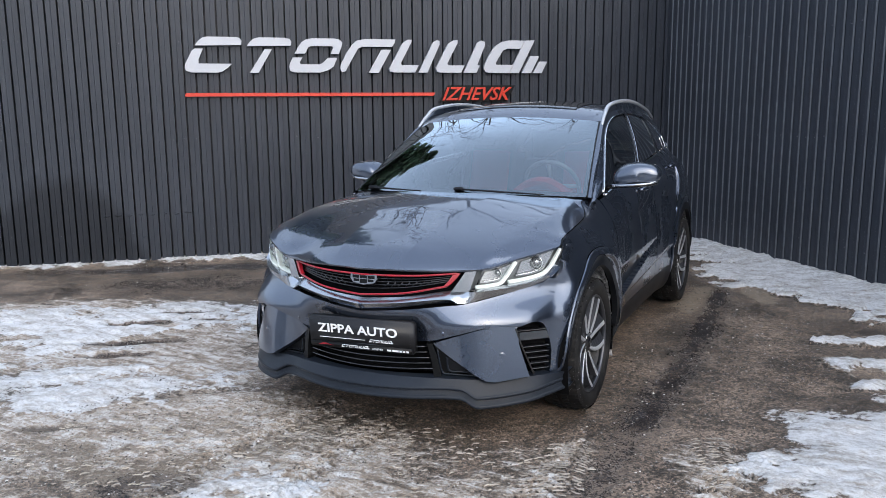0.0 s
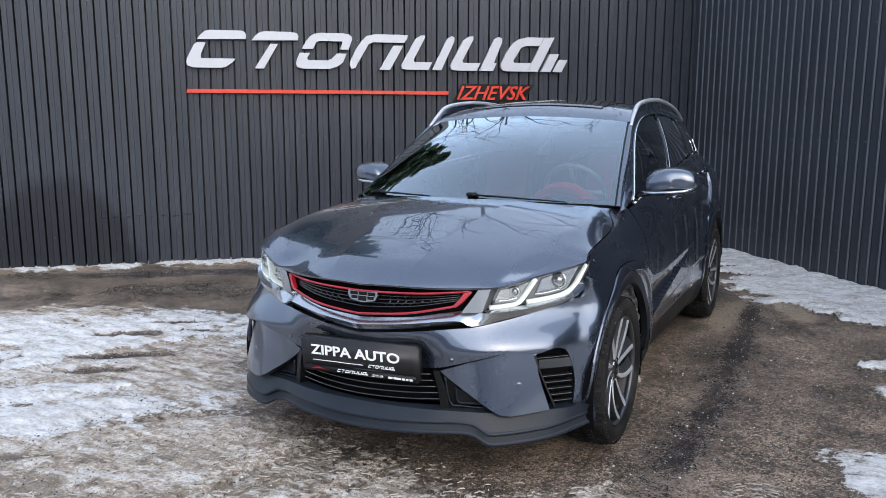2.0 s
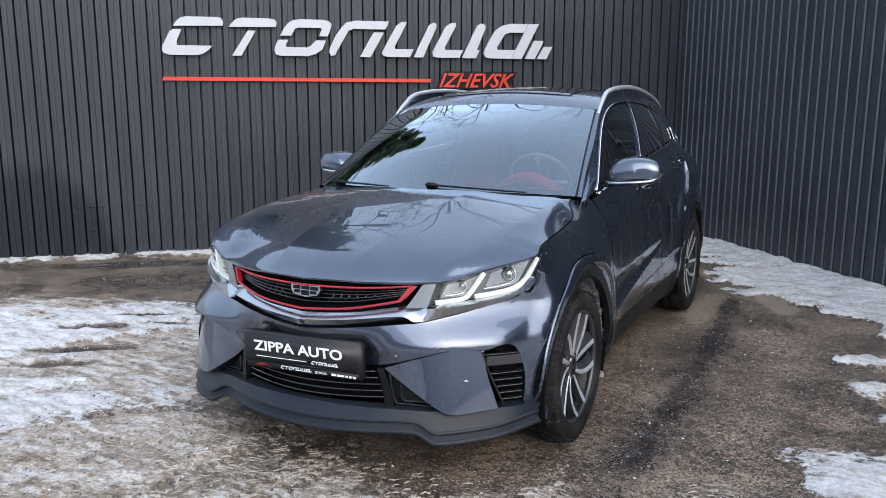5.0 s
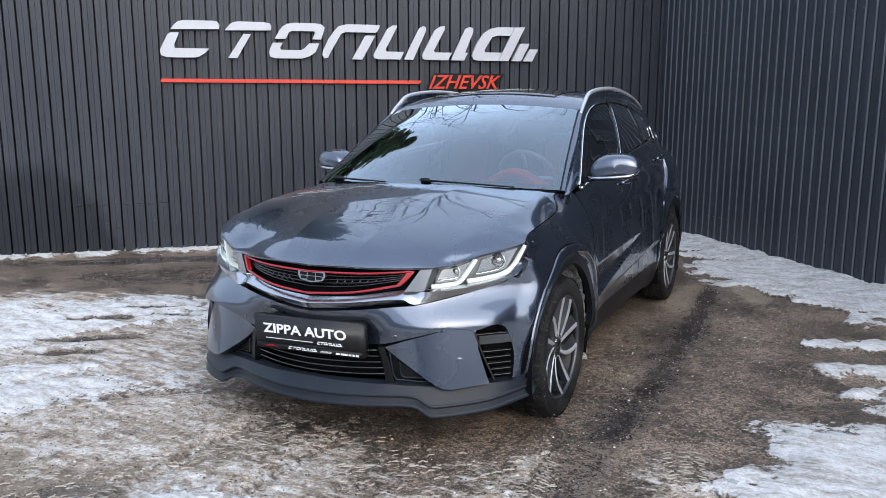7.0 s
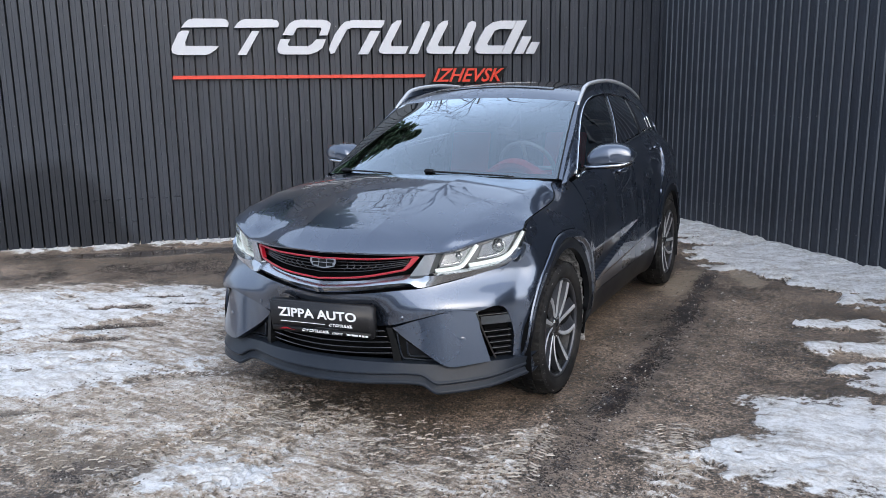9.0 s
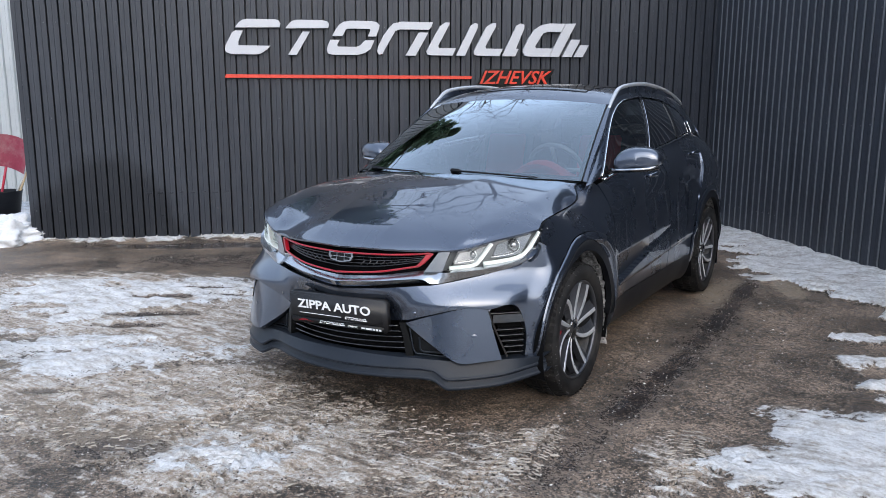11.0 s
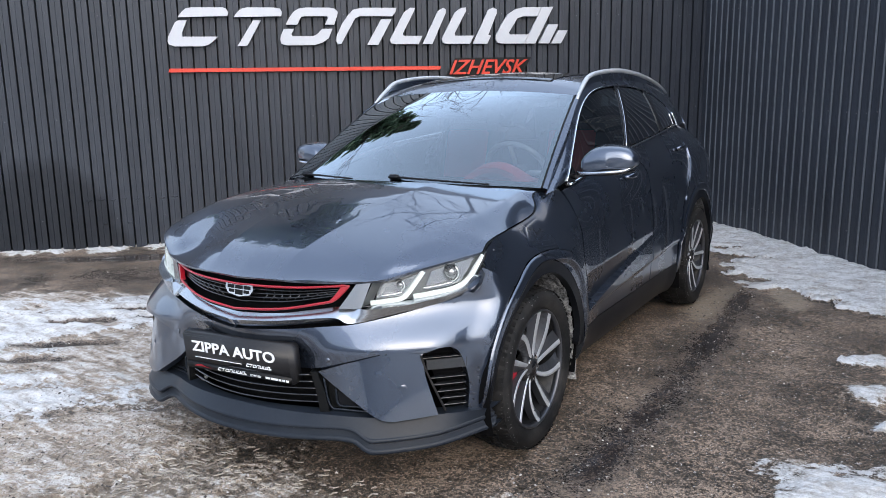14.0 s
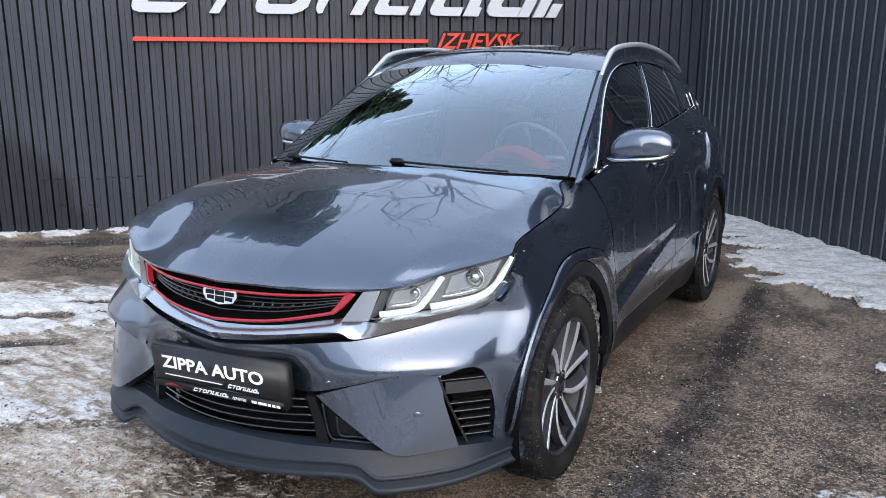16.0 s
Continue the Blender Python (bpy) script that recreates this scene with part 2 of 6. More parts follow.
DRL = glow_material("daytime_light_guide", (0.90, 1.0, 0.86), 0.26)
CABIN = surface("charcoal_cabin_trim", (0.035, 0.036, 0.04), 0.65, vary=0.2, bump=0.001)
LEATHER = surface("red_leather", (0.50, 0.055, 0.06), 0.45, vary=0.15, bump=0.001)
WHITE = surface("white_acrylic", (0.47, 0.48, 0.51), 0.35, vary=0.04)
ORANGE = surface("orange_red_acrylic", (0.56, 0.040, 0.018), 0.35, vary=0.06)
PLATE = surface("dark_grey_plate", (0.018, 0.018, 0.020), 0.35, vary=0.2, bump=0.0003, spec=0.3)
PRINT = surface("white_print", (0.85, 0.85, 0.85), 0.4, vary=0.03)
TAIL = surface("red_tail_lens", (0.30, 0.012, 0.015), 0.12, vary=0.1, coat=0.8)
WALL = wall_material()
GROUND = ground_material()
RIDGE = surface("crumbled_dirty_ice", (0.36, 0.32, 0.27), 0.6, vary=0.5, coarse=5, fine=60, bump=0.004)
SNOW = surface("packed_snow", (0.68, 0.70, 0.73), 0.75, vary=0.14, coarse=6, fine=45, bump=0.01, dirt=(0.40, 0.37, 0.34), dirt_amount=0.45)
PALE_SHEET = surface("pale_grey_coated_sheet", (0.40, 0.43, 0.45), 0.45, vary=0.08)
CLOSING = surface("weathered_render", (0.34, 0.33, 0.32), 0.9, vary=0.3, coarse=0.7, fine=9)
BARK = surface("bark", (0.045, 0.035, 0.028), 0.9, vary=0.35, coarse=9, bump=0.004)
NEEDLES = surface("spruce_needles", (0.070, 0.116, 0.066), 0.7, vary=0.45, coarse=4)
# pale colour that stands in for the light caught by the rib flanks
FLANK_LIGHT = surface("painted_flank_light", (0.135, 0.142, 0.155), 0.5, vary=0.15, dirt=(0.03, 0.03, 0.032), dirt_amount=0.35, spec=0.3)
SCREW = surface("painted_screw_head", (0.13, 0.135, 0.145), 0.4, 0.3, vary=0.2)


# ---- shape helpers ----
def finish(name, bm, material, parent=None, label="", smooth=True):
    me = bpy.data.meshes.new(name)
    if smooth:
        for f in bm.faces:
            f.smooth = True
    bm.to_mesh(me)
    bm.free()
    me.materials.append(material)
    ob = new(name, me)
    if parent is not None:
        ob.parent = parent
    if label:
        tagged(ob, label)
    return ob


def part(name, bm, material, parent, label="", smooth=True):
    return finish(name, bm, material, parent, label, smooth)


def thing(name, label, category, group="", m=None):
    ob = new(name)
    ob.empty_display_size = 0.1
    if m is not None:
        ob.matrix_world = m
    return tagged(ob, label, category, group)


def curve(*keys):
    """A smooth function through (t, value) keys, flat past its ends (monotone cubic)."""
    t, v = np.array(keys, float).T
    h, d = np.diff(t), np.diff(v) / np.diff(t)
    m = np.zeros_like(v)
    m[0], m[-1] = d[0], d[-1]
    for i in range(1, len(v) - 1):
        if d[i - 1] * d[i] > 0:
            a, b = 2 * h[i] + h[i - 1], h[i] + 2 * h[i - 1]
            m[i] = (a + b) / (a / d[i - 1] + b / d[i])

    def f(x):
        x = min(max(x, t[0]), t[-1])
        i = min(max(int(np.searchsorted(t, x)) - 1, 0), len(h) - 1)
        s = (x - t[i]) / h[i]
        return float(v[i] * (1 + 2 * s) * (1 - s) ** 2 + v[i + 1] * s * s * (3 - 2 * s) + h[i] * (m[i] * s * (1 - s) ** 2 - m[i + 1] * s * s * (1 - s)))
    return f


def ease(x, a, b):
    s = min(max((x - a) / (b - a), 0.0), 1.0)
    return s * s * (3 - 2 * s)


def trace(pts, n, straight=False):
    """n + 1 points along a Catmull-Rom line through pts, even in the index."""
    p = np.array(pts, float)
    out = []
    for k in range(n + 1):
        u = k / n * (len(p) - 1)
        i = min(int(u), len(p) - 2)
        s = u - i
        a, b = p[i], p[i + 1]
        if straight:
            out.append(a + (b - a) * s)
            continue
        m0 = (b - p[i - 1]) / 2 if i else b - a
        m1 = (p[i + 2] - a) / 2 if i + 2 < len(p) else b - a
        out.append(a * (1 + 2 * s) * (1 - s) ** 2 + b * s * s * (3 - 2 * s) + m0 * s * (1 - s) ** 2 - m1 * s * s * (1 - s))
    return np.array(out)


def sheet(rows, out, flange=0.012, bm=None):
    """A smooth skin through a grid of points, its outside towards out, its rim turned inwards by flange."""
    bm = bm or bmesh.new()
    g = [[bm.verts.new(p) for p in row] for row in rows]
    nv, nu = len(g) - 1, len(g[0]) - 1
    mid = [Vector(rows[nv // 2][nu // 2]), Vector(rows[nv // 2][nu // 2 + 1]), Vector(rows[nv // 2 + 1][nu // 2])]
    flip = (mid[1] - mid[0]).cross(mid[2] - mid[0]).dot(Vector(out)) < 0
    for j in range(nv):
        for i in range(nu):
            q = [g[j][i], g[j][i + 1], g[j + 1][i + 1], g[j + 1][i]]
            try:
                bm.faces.new(q[::-1] if flip else q)
            except ValueError:
                pass
    bm.normal_update()
    if flange:
        rim = [g[0][i] for i in range(nu)] + [g[j][nu] for j in range(nv)] + [g[nv][i] for i in range(nu, 0, -1)] + [g[j][0] for j in range(nv, 0, -1)]
        low = [bm.verts.new(v.co - v.normal * flange) for v in rim]
        for k in range(len(rim)):
            a, b, c, d = rim[k], rim[(k + 1) % len(rim)], low[(k + 1) % len(rim)], low[k]
            try:
                bm.faces.new([a, b, c, d] if flip else [b, a, d, c])
            except ValueError:
                continue
            e = bm.edges.get((a, b))
            if e:
                e.smooth = False
    return bm


def skin(name, A, B, f, out, material, parent, nu=24, nv=14, flange=0.012, sx=1, label="", straight=False, bend=None):
    """A panel: the strip between two lines A and B in a flat domain, laid onto the surface f."""
    a, b = trace(A, nu, straight), trace(B, nu, straight)
    rows = []
    for j in range(nv + 1):
        s = j / nv
        row = []
        for i in range(nu + 1):
            p = a[i] + (b[i] - a[i]) * s
            q = f(*p)
            row.append((sx * q[0], q[1], q[2]))
        rows.append(row)
    bm = sheet(rows, (sx * out[0], out[1], out[2]), flange)
    return part(name, bm, material, parent, label)


def tube(pts, radius, sides=8, closed=False, flat=1.0, bm=None, up=(0, 0, 1)):
    """A swept bar along 3D points; flat squeezes it along its second axis."""
    bm = bm or bmesh.new()
    p = [Vector(q) for q in pts]
    n, rings = len(p), []
    for i in range(n):
        t = (p[(i + 1) % n] - p[i - 1]) if closed or 0 < i < n - 1 else (p[1] - p[0] if i == 0 else p[-1] - p[-2])
        t.normalize()
        a = t.cross(Vector(up))
        if a.length < 1e-4:
            a = t.cross(Vector((1, 0, 0)))
        a.normalize()
        b = a.cross(t)
        r = radius(i / max(1, n - 1)) if callable(radius) else radius
        rings.append([bm.verts.new(p[i] + a * (r * math.cos(k * math.tau / sides)) + b * (r * flat * math.sin(k * math.tau / sides))) for k in range(sides)])
    for i in range(n if closed else n - 1):
        r0, r1 = rings[i], rings[(i + 1) % n]
        for k in range(sides):
            bm.faces.new([r0[k], r0[(k + 1) % sides], r1[(k + 1) % sides], r1[k]])
    if not closed:
        bm.faces.new(rings[0][::-1])
        bm.faces.new(rings[-1])
    bmesh.ops.recalc_face_normals(bm, faces=bm.faces)
    return bm


def block(lo, hi, bevel=0.0, bm=None, m=None):
    """A box with softened edges."""
    own = bmesh.new()
    bmesh.ops.create_cube(own, size=1)
    for v in own.verts:
        v.co = Vector([a + (b - a) * (c + 0.5) for a, b, c in zip(lo, hi, v.co)])
    if bevel:
        bmesh.ops.bevel(own, geom=own.edges[:], offset=bevel, segments=2, affect="EDGES")
    if m is not None:
        bmesh.ops.transform(own, matrix=m, verts=own.verts)
    if bm is None:
        return own
    me = bpy.data.meshes.new("joined")
    own.to_mesh(me)
    own.free()
    bm.from_mesh(me)
    bpy.data.meshes.remove(me)
    return bm


def lathe(profile, steps=64, bm=None, closed=False):
    """Turns (radius, along) points round the x axis."""
    bm = bm or bmesh.new()
    rings = [[bm.verts.new((x, r * math.cos(k * math.tau / steps), r * math.sin(k * math.tau / steps))) for k in range(steps)] for r, x in profile]
    for a, b in zip(rings, rings[1:] + ([rings[0]] if closed else [])):
        for k in range(steps):
            bm.faces.new([a[k], a[(k + 1) % steps], b[(k + 1) % steps], b[k]])
    bmesh.ops.recalc_face_normals(bm, faces=bm.faces)
    return bm


def plate_of(outline, depth, bevel=0.0, bm=None):
    """A flat shape in the x-z plane, its face at y = -depth and its back at y = 0."""
    bm = bm or bmesh.new()
    a = [bm.verts.new((x, -depth, z)) for x, z in outline]
    b = [bm.verts.new((x, 0, z)) for x, z in outline]
    face = bm.faces.new(a)
    bm.faces.new(b[::-1])
    for k in range(len(a)):
        bm.faces.new([a[k], a[(k + 1) % len(a)], b[(k + 1) % len(a)], b[k]][::-1])
    bm.normal_update()
    bmesh.ops.recalc_face_normals(bm, faces=bm.faces)
    return bm


def lettering(name, words, material, parent, height, m, width=None, shear=0.0, depth=0.004, label="", offset=0.0):
    """Raised words in the built-in font, standing in the x-z plane of m, from its origin to the right."""
    cu = bpy.data.curves.new(name, "FONT")
    cu.body, cu.size, cu.shear, cu.extrude, cu.offset = words, 1.0, shear, depth / 2, offset
    cu.resolution_u = 3
    tmp = new(name, cu)
    bpy.context.view_layer.update()
    me = bpy.data.meshes.new_from_object(tmp.evaluated_get(bpy.context.evaluated_depsgraph_get()))
    bpy.data.objects.remove(tmp)
    bpy.data.curves.remove(cu)
    co = np.array([v.co[:] for v in me.vertices])
    lo, hi = co.min(0), co.max(0)
    k = height / (hi[1] - lo[1])
    kx = (width / (hi[0] - lo[0])) if width else k
    for v in me.vertices:
        v.co = m @ Vector(((v.co.x - lo[0]) * kx, v.co.z - depth / 2, (v.co.y - lo[1]) * k))
    me.materials.clear()
    me.materials.append(material)
    ob = new(name, me)
    if parent is not None:
        ob.parent = parent
    if label:
        tagged(ob, label)
    return ob


# ---- ground ----
SIGN_WALL = pose(0.02, 6.08, 0, 0, 0, 41.6)     # x runs along the wall, the yard lies towards -y
SIDE_WALL = pose(0.02, 6.08, 0, 0, 0, -48.4)
rng = np.random.RandomState(7)
LATTICE = rng.rand(256, 256)


def lattice_noise(x, y):
    xi, yi = np.floor(x).astype(int), np.floor(y).astype(int)
    fx, fy = x - xi, y - yi
    fx, fy = fx * fx * (3 - 2 * fx), fy * fy * (3 - 2 * fy)
    a, b = LATTICE[xi % 256, yi % 256], LATTICE[(xi + 1) % 256, yi % 256]
    c, d = LATTICE[xi % 256, (yi + 1) % 256], LATTICE[(xi + 1) % 256, (yi + 1) % 256]
    return (a * (1 - fx) + b * fx) * (1 - fy) + (c * (1 - fx) + d * fx) * fy


def fractal(x, y, scale, octaves=5, seed=0):
    out, amp, total = 0, 1.0, 0
    for k in range(octaves):
        out = out + amp * lattice_noise(x * scale + 17.3 * k + seed * 5.1, y * scale - 9.7 * k + seed * 3.3)
        total, amp, scale = total + amp, amp * 0.55, scale * 2.03
    return out / total - 0.5


def step(v, a, b):
    s = np.clip((v - a) / (b - a), 0, 1)
    return s * s * (3 - 2 * s)


def blob(x, y, cx, cy, rx, ry, turn=0.0):
    c, s = math.cos(radians(turn)), math.sin(radians(turn))
    u, v = ((x - cx) * c + (y - cy) * s) / rx, ((y - cy) * c - (x - cx) * s) / ry
    return np.clip(1.5 - np.sqrt(u * u + v * v), 0, 1)


def ground_cover(x, y):
    """Snow, dirty ice and mud over the yard, each 0 to 1."""
    to_side = -((x - 0.02) * 0.748 + (y - 6.08) * 0.664)
    to_sign = (x - 0.02) * 0.664 - (y - 6.08) * 0.748
    wob = fractal(x, y, 1.6, 6, 1)
    fine = fractal(x, y, 5.0, 5, 2)
    rough = fractal(x, y, 13, 5, 11)
    streak = fractal(x * 0.55 + y * 0.45, y * 1.3 - x * 1.1, 2.2, 5, 3)
    snow = step(to_side + wob * 1.2 + fine * 1.2 + rough * 0.7, 0.88, 0.68) * step(to_side, -0.3, 0.0)
    snow = np.maximum(snow, 0.66 * step(to_sign + fine * 0.45 + rough * 0.2 + wob * 0.2, 0.26, 0.04))
    for cx, cy, rx, ry, turn in ((2.22, 1.88, 0.26, 0.12, 0), (2.2, 1.3, 0.26, 0.17, 10), (2.16, 0.86, 0.14, 0.10, -30), (1.88, 1.79, 0.07, 0.05, 0),
                                 (2.15, -0.05, 0.42, 0.42, 20), (2.05, -0.45, 0.30, 0.30, 0), (2.75, 0.9, 0.45, 1.2, 0), (2.9, -0.9, 0.8, 1.2, 0)):
        snow = np.maximum(snow, blob(x + fine * 0.6 + rough * 0.22, y + wob * 0.5 + rough * 0.3, cx, cy, rx, ry, turn) * 0.86)
    ice = 0.9 * np.clip(snow * 1.25, 0, 1)
    for cx, cy, rx, ry, turn, k in ((-2.55, -0.1, 1.75, 0.95, 35, 0.78), (-3.4, 0.1, 1.1, 0.65, 30, 0.9), (-1.6, -0.55, 0.8, 0.5, 35, 0.86), (-3.6, -1.6, 1.5, 1.1, 20, 0.75),
                                    (-1.0, -1.05, 1.0, 0.50, 25, 0.85), (-0.1, -1.35, 0.70, 0.45, 60, 0.85), (-0.3, -1.02, 0.30, 0.25, 60, 0.60), (1.85, 0.44, 0.10, 0.05, -35, 0.78), (0.45, -1.15, 0.7, 0.40, 10, 0.62),
                                    (0.90, -0.88, 0.32, 0.36, 0, 0.50), (1.55, -0.55, 0.22, 0.36, 15, 0.66), (1.2, -1.3, 0.8, 0.45, 0, 0.56), (-2.5, -2.6, 2.5, 1.3, 0, 0.8), (0.5, -2.9, 2.5, 1.0, 0, 0.8), (0.2, -5.0, 5.0, 2.0, 0, 0.9),
                                    (-1.2, 0.4, 0.45, 0.35, 30, 0.7)):
        ice = np.maximum(ice, blob(x + wob * 0.5, y + fine * 0.5, cx, cy, rx, ry, turn) * k)
    ice = ice * np.clip(0.98 + 0.95 * streak + 0.5 * wob, 0.1, 1.3)
    white = np.zeros_like(x)
    for cx, cy, rx, ry, turn, k in ((-2.75, 0.25, 1.6, 0.62, 34, 1.0), (-3.2, -0.45, 1.4, 0.48, 30, 0.95), (-1.9, -1.0, 1.2, 0.42, 32, 0.95), (-0.15, -1.50, 0.40, 0.16, 30, 0.85), (-3.6, -1.5, 1.4, 0.6, 25, 0.9), (-2.0, 0.75, 0.5, 0.22, 36, 0.85)):
        white = np.maximum(white, k * blob(x + wob * 0.5, y + fine * 0.3, cx, cy, rx, ry, turn))
    snow = np.maximum(snow, white * np.clip(0.76 + 2.0 * streak + 1.0 * fine + 0.5 * rough, 0, 0.94))
    gaps = np.zeros_like(x)
    for cx, cy, rx, ry, turn in ((-2.65, 0.23, 0.21, 0.06, 40), (-2.30, -0.12, 0.25, 0.06, 38), (-2.55, 0.62, 0.24, 0.05, 35), (-2.25, 0.52, 0.12, 0.04, 35), (-2.18, -0.40, 0.18, 0.05, 36), (-0.60, -1.60, 0.16, 0.10, 38), (-1.55, -1.42, 0.12, 0.03, 30)):
        gaps = np.maximum(gaps, blob(x + fine * 0.25, y + fine * 0.12, cx, cy, rx, ry, turn))
    bare = blob(x + wob * 0.5, y + fine * 0.2, -3.25, 1.55, 1.05, 0.30, 38)
    ice = ice * (1 - gaps) * (1 - 0.85 * bare)
    snow = snow * (1 - gaps) * (1 - bare)
    for cx, lean, k in ((-0.47, 0.10, 0.6), (-0.02, 0.03, 0.6), (0.93, 0.02, 0.55), (1.54, 0.25, 0.45)):
        d = x - cx - lean * (y + 1) + fine * 0.05
        band = k * np.exp(-(d / 0.09) ** 4) * step(y, -2.0, -1.6) * step(y + wob * 0.4, -0.35, -0.6)
        ice = ice * (1 - band) + band * (0.22 + 0.62 * (np.sin((y + 0.55 * np.abs(d)) * 125) > -0.1))
    mud = np.clip(0.95 * blob(x + wob * 0.3, y + fine * 0.3, 1.05, 2.75, 0.22, 0.55, 0) + 0.8 * blob(x + wob * 0.2, y + fine * 0.3, 1.42, 3.1, 0.10, 0.4, 20) + 0.62 * blob(x + wob, y, -1.0, -1.3, 1.5, 0.6, 20) + 0.55 * (wob + 0.12), 0, 1)
    line = np.exp(-((x - 1.15 - 0.03 * np.sin(y * 1.3)) / 0.095) ** 2) * step(y, -1.4, -0.6) * step(y, 3.6, 2.9)
    pool = blob(x + wob * 0.3, y + fine * 0.15, -4.0, 1.95, 1.15, 0.16, 36)
    wet = np.clip(0.95 * line * (0.85 + 1.5 * fine) + 1.2 * pool + 0.75 * gaps + 0.62 * bare, 0, 1)
    mud, ice, snow = mud * (1 - line), ice * (1 - 0.7 * line) * (1 - pool), snow * (1 - pool)
    snow = np.maximum(snow, step(y + wob * 1.2, -2.0, -3.4) * np.clip(0.72 + wob * 1.2 + streak, 0, 0.9))
    far = step(np.hypot(x, y - 1), 8.0, 14.0)
    snow = np.maximum(snow, far * np.clip(0.5 + wob * 1.6, 0, 0.9))
    return snow, np.clip(ice, 0, 1), mud, wet


def ground_height(x, y, snow, ice):
    to_side = -((x - 0.02) * 0.748 + (y - 6.08) * 0.664)
    to_sign = (x - 0.02) * 0.664 - (y - 6.08) * 0.748
    h = 0.0105 * (np.clip(x - 0.86, -1.9, 0.9) + np.clip(-2.5 - x, 0, 2.5) * 0.5) + 0.012 * fractal(x, y, 0.9, 4, 5) + 0.012 * fractal(x, y, 9, 4, 6)
    h = h + 0.020 * np.clip(ice - 0.3, 0, 1) * (1 + 2.4 * fractal(x, y, 20, 3, 8)) + 0.035 * np.clip(snow - 0.2, 0, 1) * (0.8 + 1.4 * fractal(x, y, 7, 5, 7))
    h = h + 0.045 * step(to_side, 0.45, 0.05) * (1 + fractal(x, y, 5, 4, 9)) + 0.016 * step(to_sign, 0.22, 0.04) * (1 + 1.5 * fractal(x, y, 6, 4, 4))
    for cx, lean in ((-0.47, 0.10), (-0.02, 0.03), (0.93, 0.02), (1.52, 0.25)):
        d = x - cx - lean * (y + 1)
        band = np.exp(-(d / 0.085) ** 4) * step(y, -2.0, -1.7) * step(y, -0.25, -0.5)
        h = h + band * (0.006 * np.sign(np.sin((y + 0.55 * np.abs(d)) * 125)) * (0.5 + ice) - 0.006)
    return h


def ground_axis(spans, reach):
    """Grid lines: fine over the spans (start, end, spacing), then ever wider out to the horizon."""
    a = []
    for lo, hi, s in spans:
        a += list(np.arange(lo, hi, s))
    a = [a[0]] + a[1:] + [spans[-1][1]]
    left, right, s = [], [], 0.09
    while a[0] - (sum(left) + s) > -reach:
        left.append(s)
        right.append(s)
        s *= 1.35
    lows, highs = [], []
    p = a[0]
    for s in left:
        p -= s
        lows.append(p)
    p = a[-1]
    for s in right:
        p += s
        highs.append(p)
    return np.array(lows[::-1] + a + highs)


def build_ground():
    gx = ground_axis([(-9.0, -5.9, 0.07), (-5.9, -1.25, 0.03), (-1.25, 1.75, 0.0125), (1.75, 3.4, 0.03), (3.4, 8.0, 0.07)], 900)
    gy = ground_axis([(-7.0, -2.1, 0.07), (-2.1, -0.3, 0.0125), (-0.3, 6.2, 0.03), (6.2, 9.0, 0.07)], 900)
    x, y = np.meshgrid(gx, gy)
    snow, ice, mud, wet = ground_cover(x, y)
    z = ground_height(x, y, snow, ice)
    dry = np.exp(-(((x) / 0.8) ** 4)) * np.exp(-(((y - 1.3) / 1.9) ** 6))
    snow, ice, z = snow * (1 - dry), ice * (1 - 0.8 * dry), z * (1 - 0.5 * dry)
    near = step(np.hypot(x, y - 1), 60.0, 12.0)
    z = z * near
    nx, ny = len(gx), len(gy)
    me = bpy.data.meshes.new("ground")
    idx = np.arange(nx * ny).reshape(ny, nx)
    quads = np.stack([idx[:-1, :-1], idx[:-1, 1:], idx[1:, 1:], idx[1:, :-1]], -1).reshape(-1, 4)
    me.vertices.add(nx * ny)
    me.vertices.foreach_set("co", np.stack([x, y, z], -1).ravel())
    me.loops.add(quads.size)
    me.loops.foreach_set("vertex_index", quads.ravel().astype(np.int32))
    me.polygons.add(len(quads))
    me.polygons.foreach_set("loop_start", (np.arange(len(quads)) * 4).astype(np.int32))
    me.polygons.foreach_set("use_smooth", np.ones(len(quads), bool))
    me.update(calc_edges=True)
    col = me.color_attributes.new("cover", "FLOAT_COLOR", "POINT")
    col.data.foreach_set("color", np.stack([snow, ice, mud, wet], -1).ravel())
    me.materials.append(GROUND)
    return tagged(new("ground", me), "wet dark gravelly asphalt with dirty ice and snow patches", "ground", kind="structure")


build_ground()


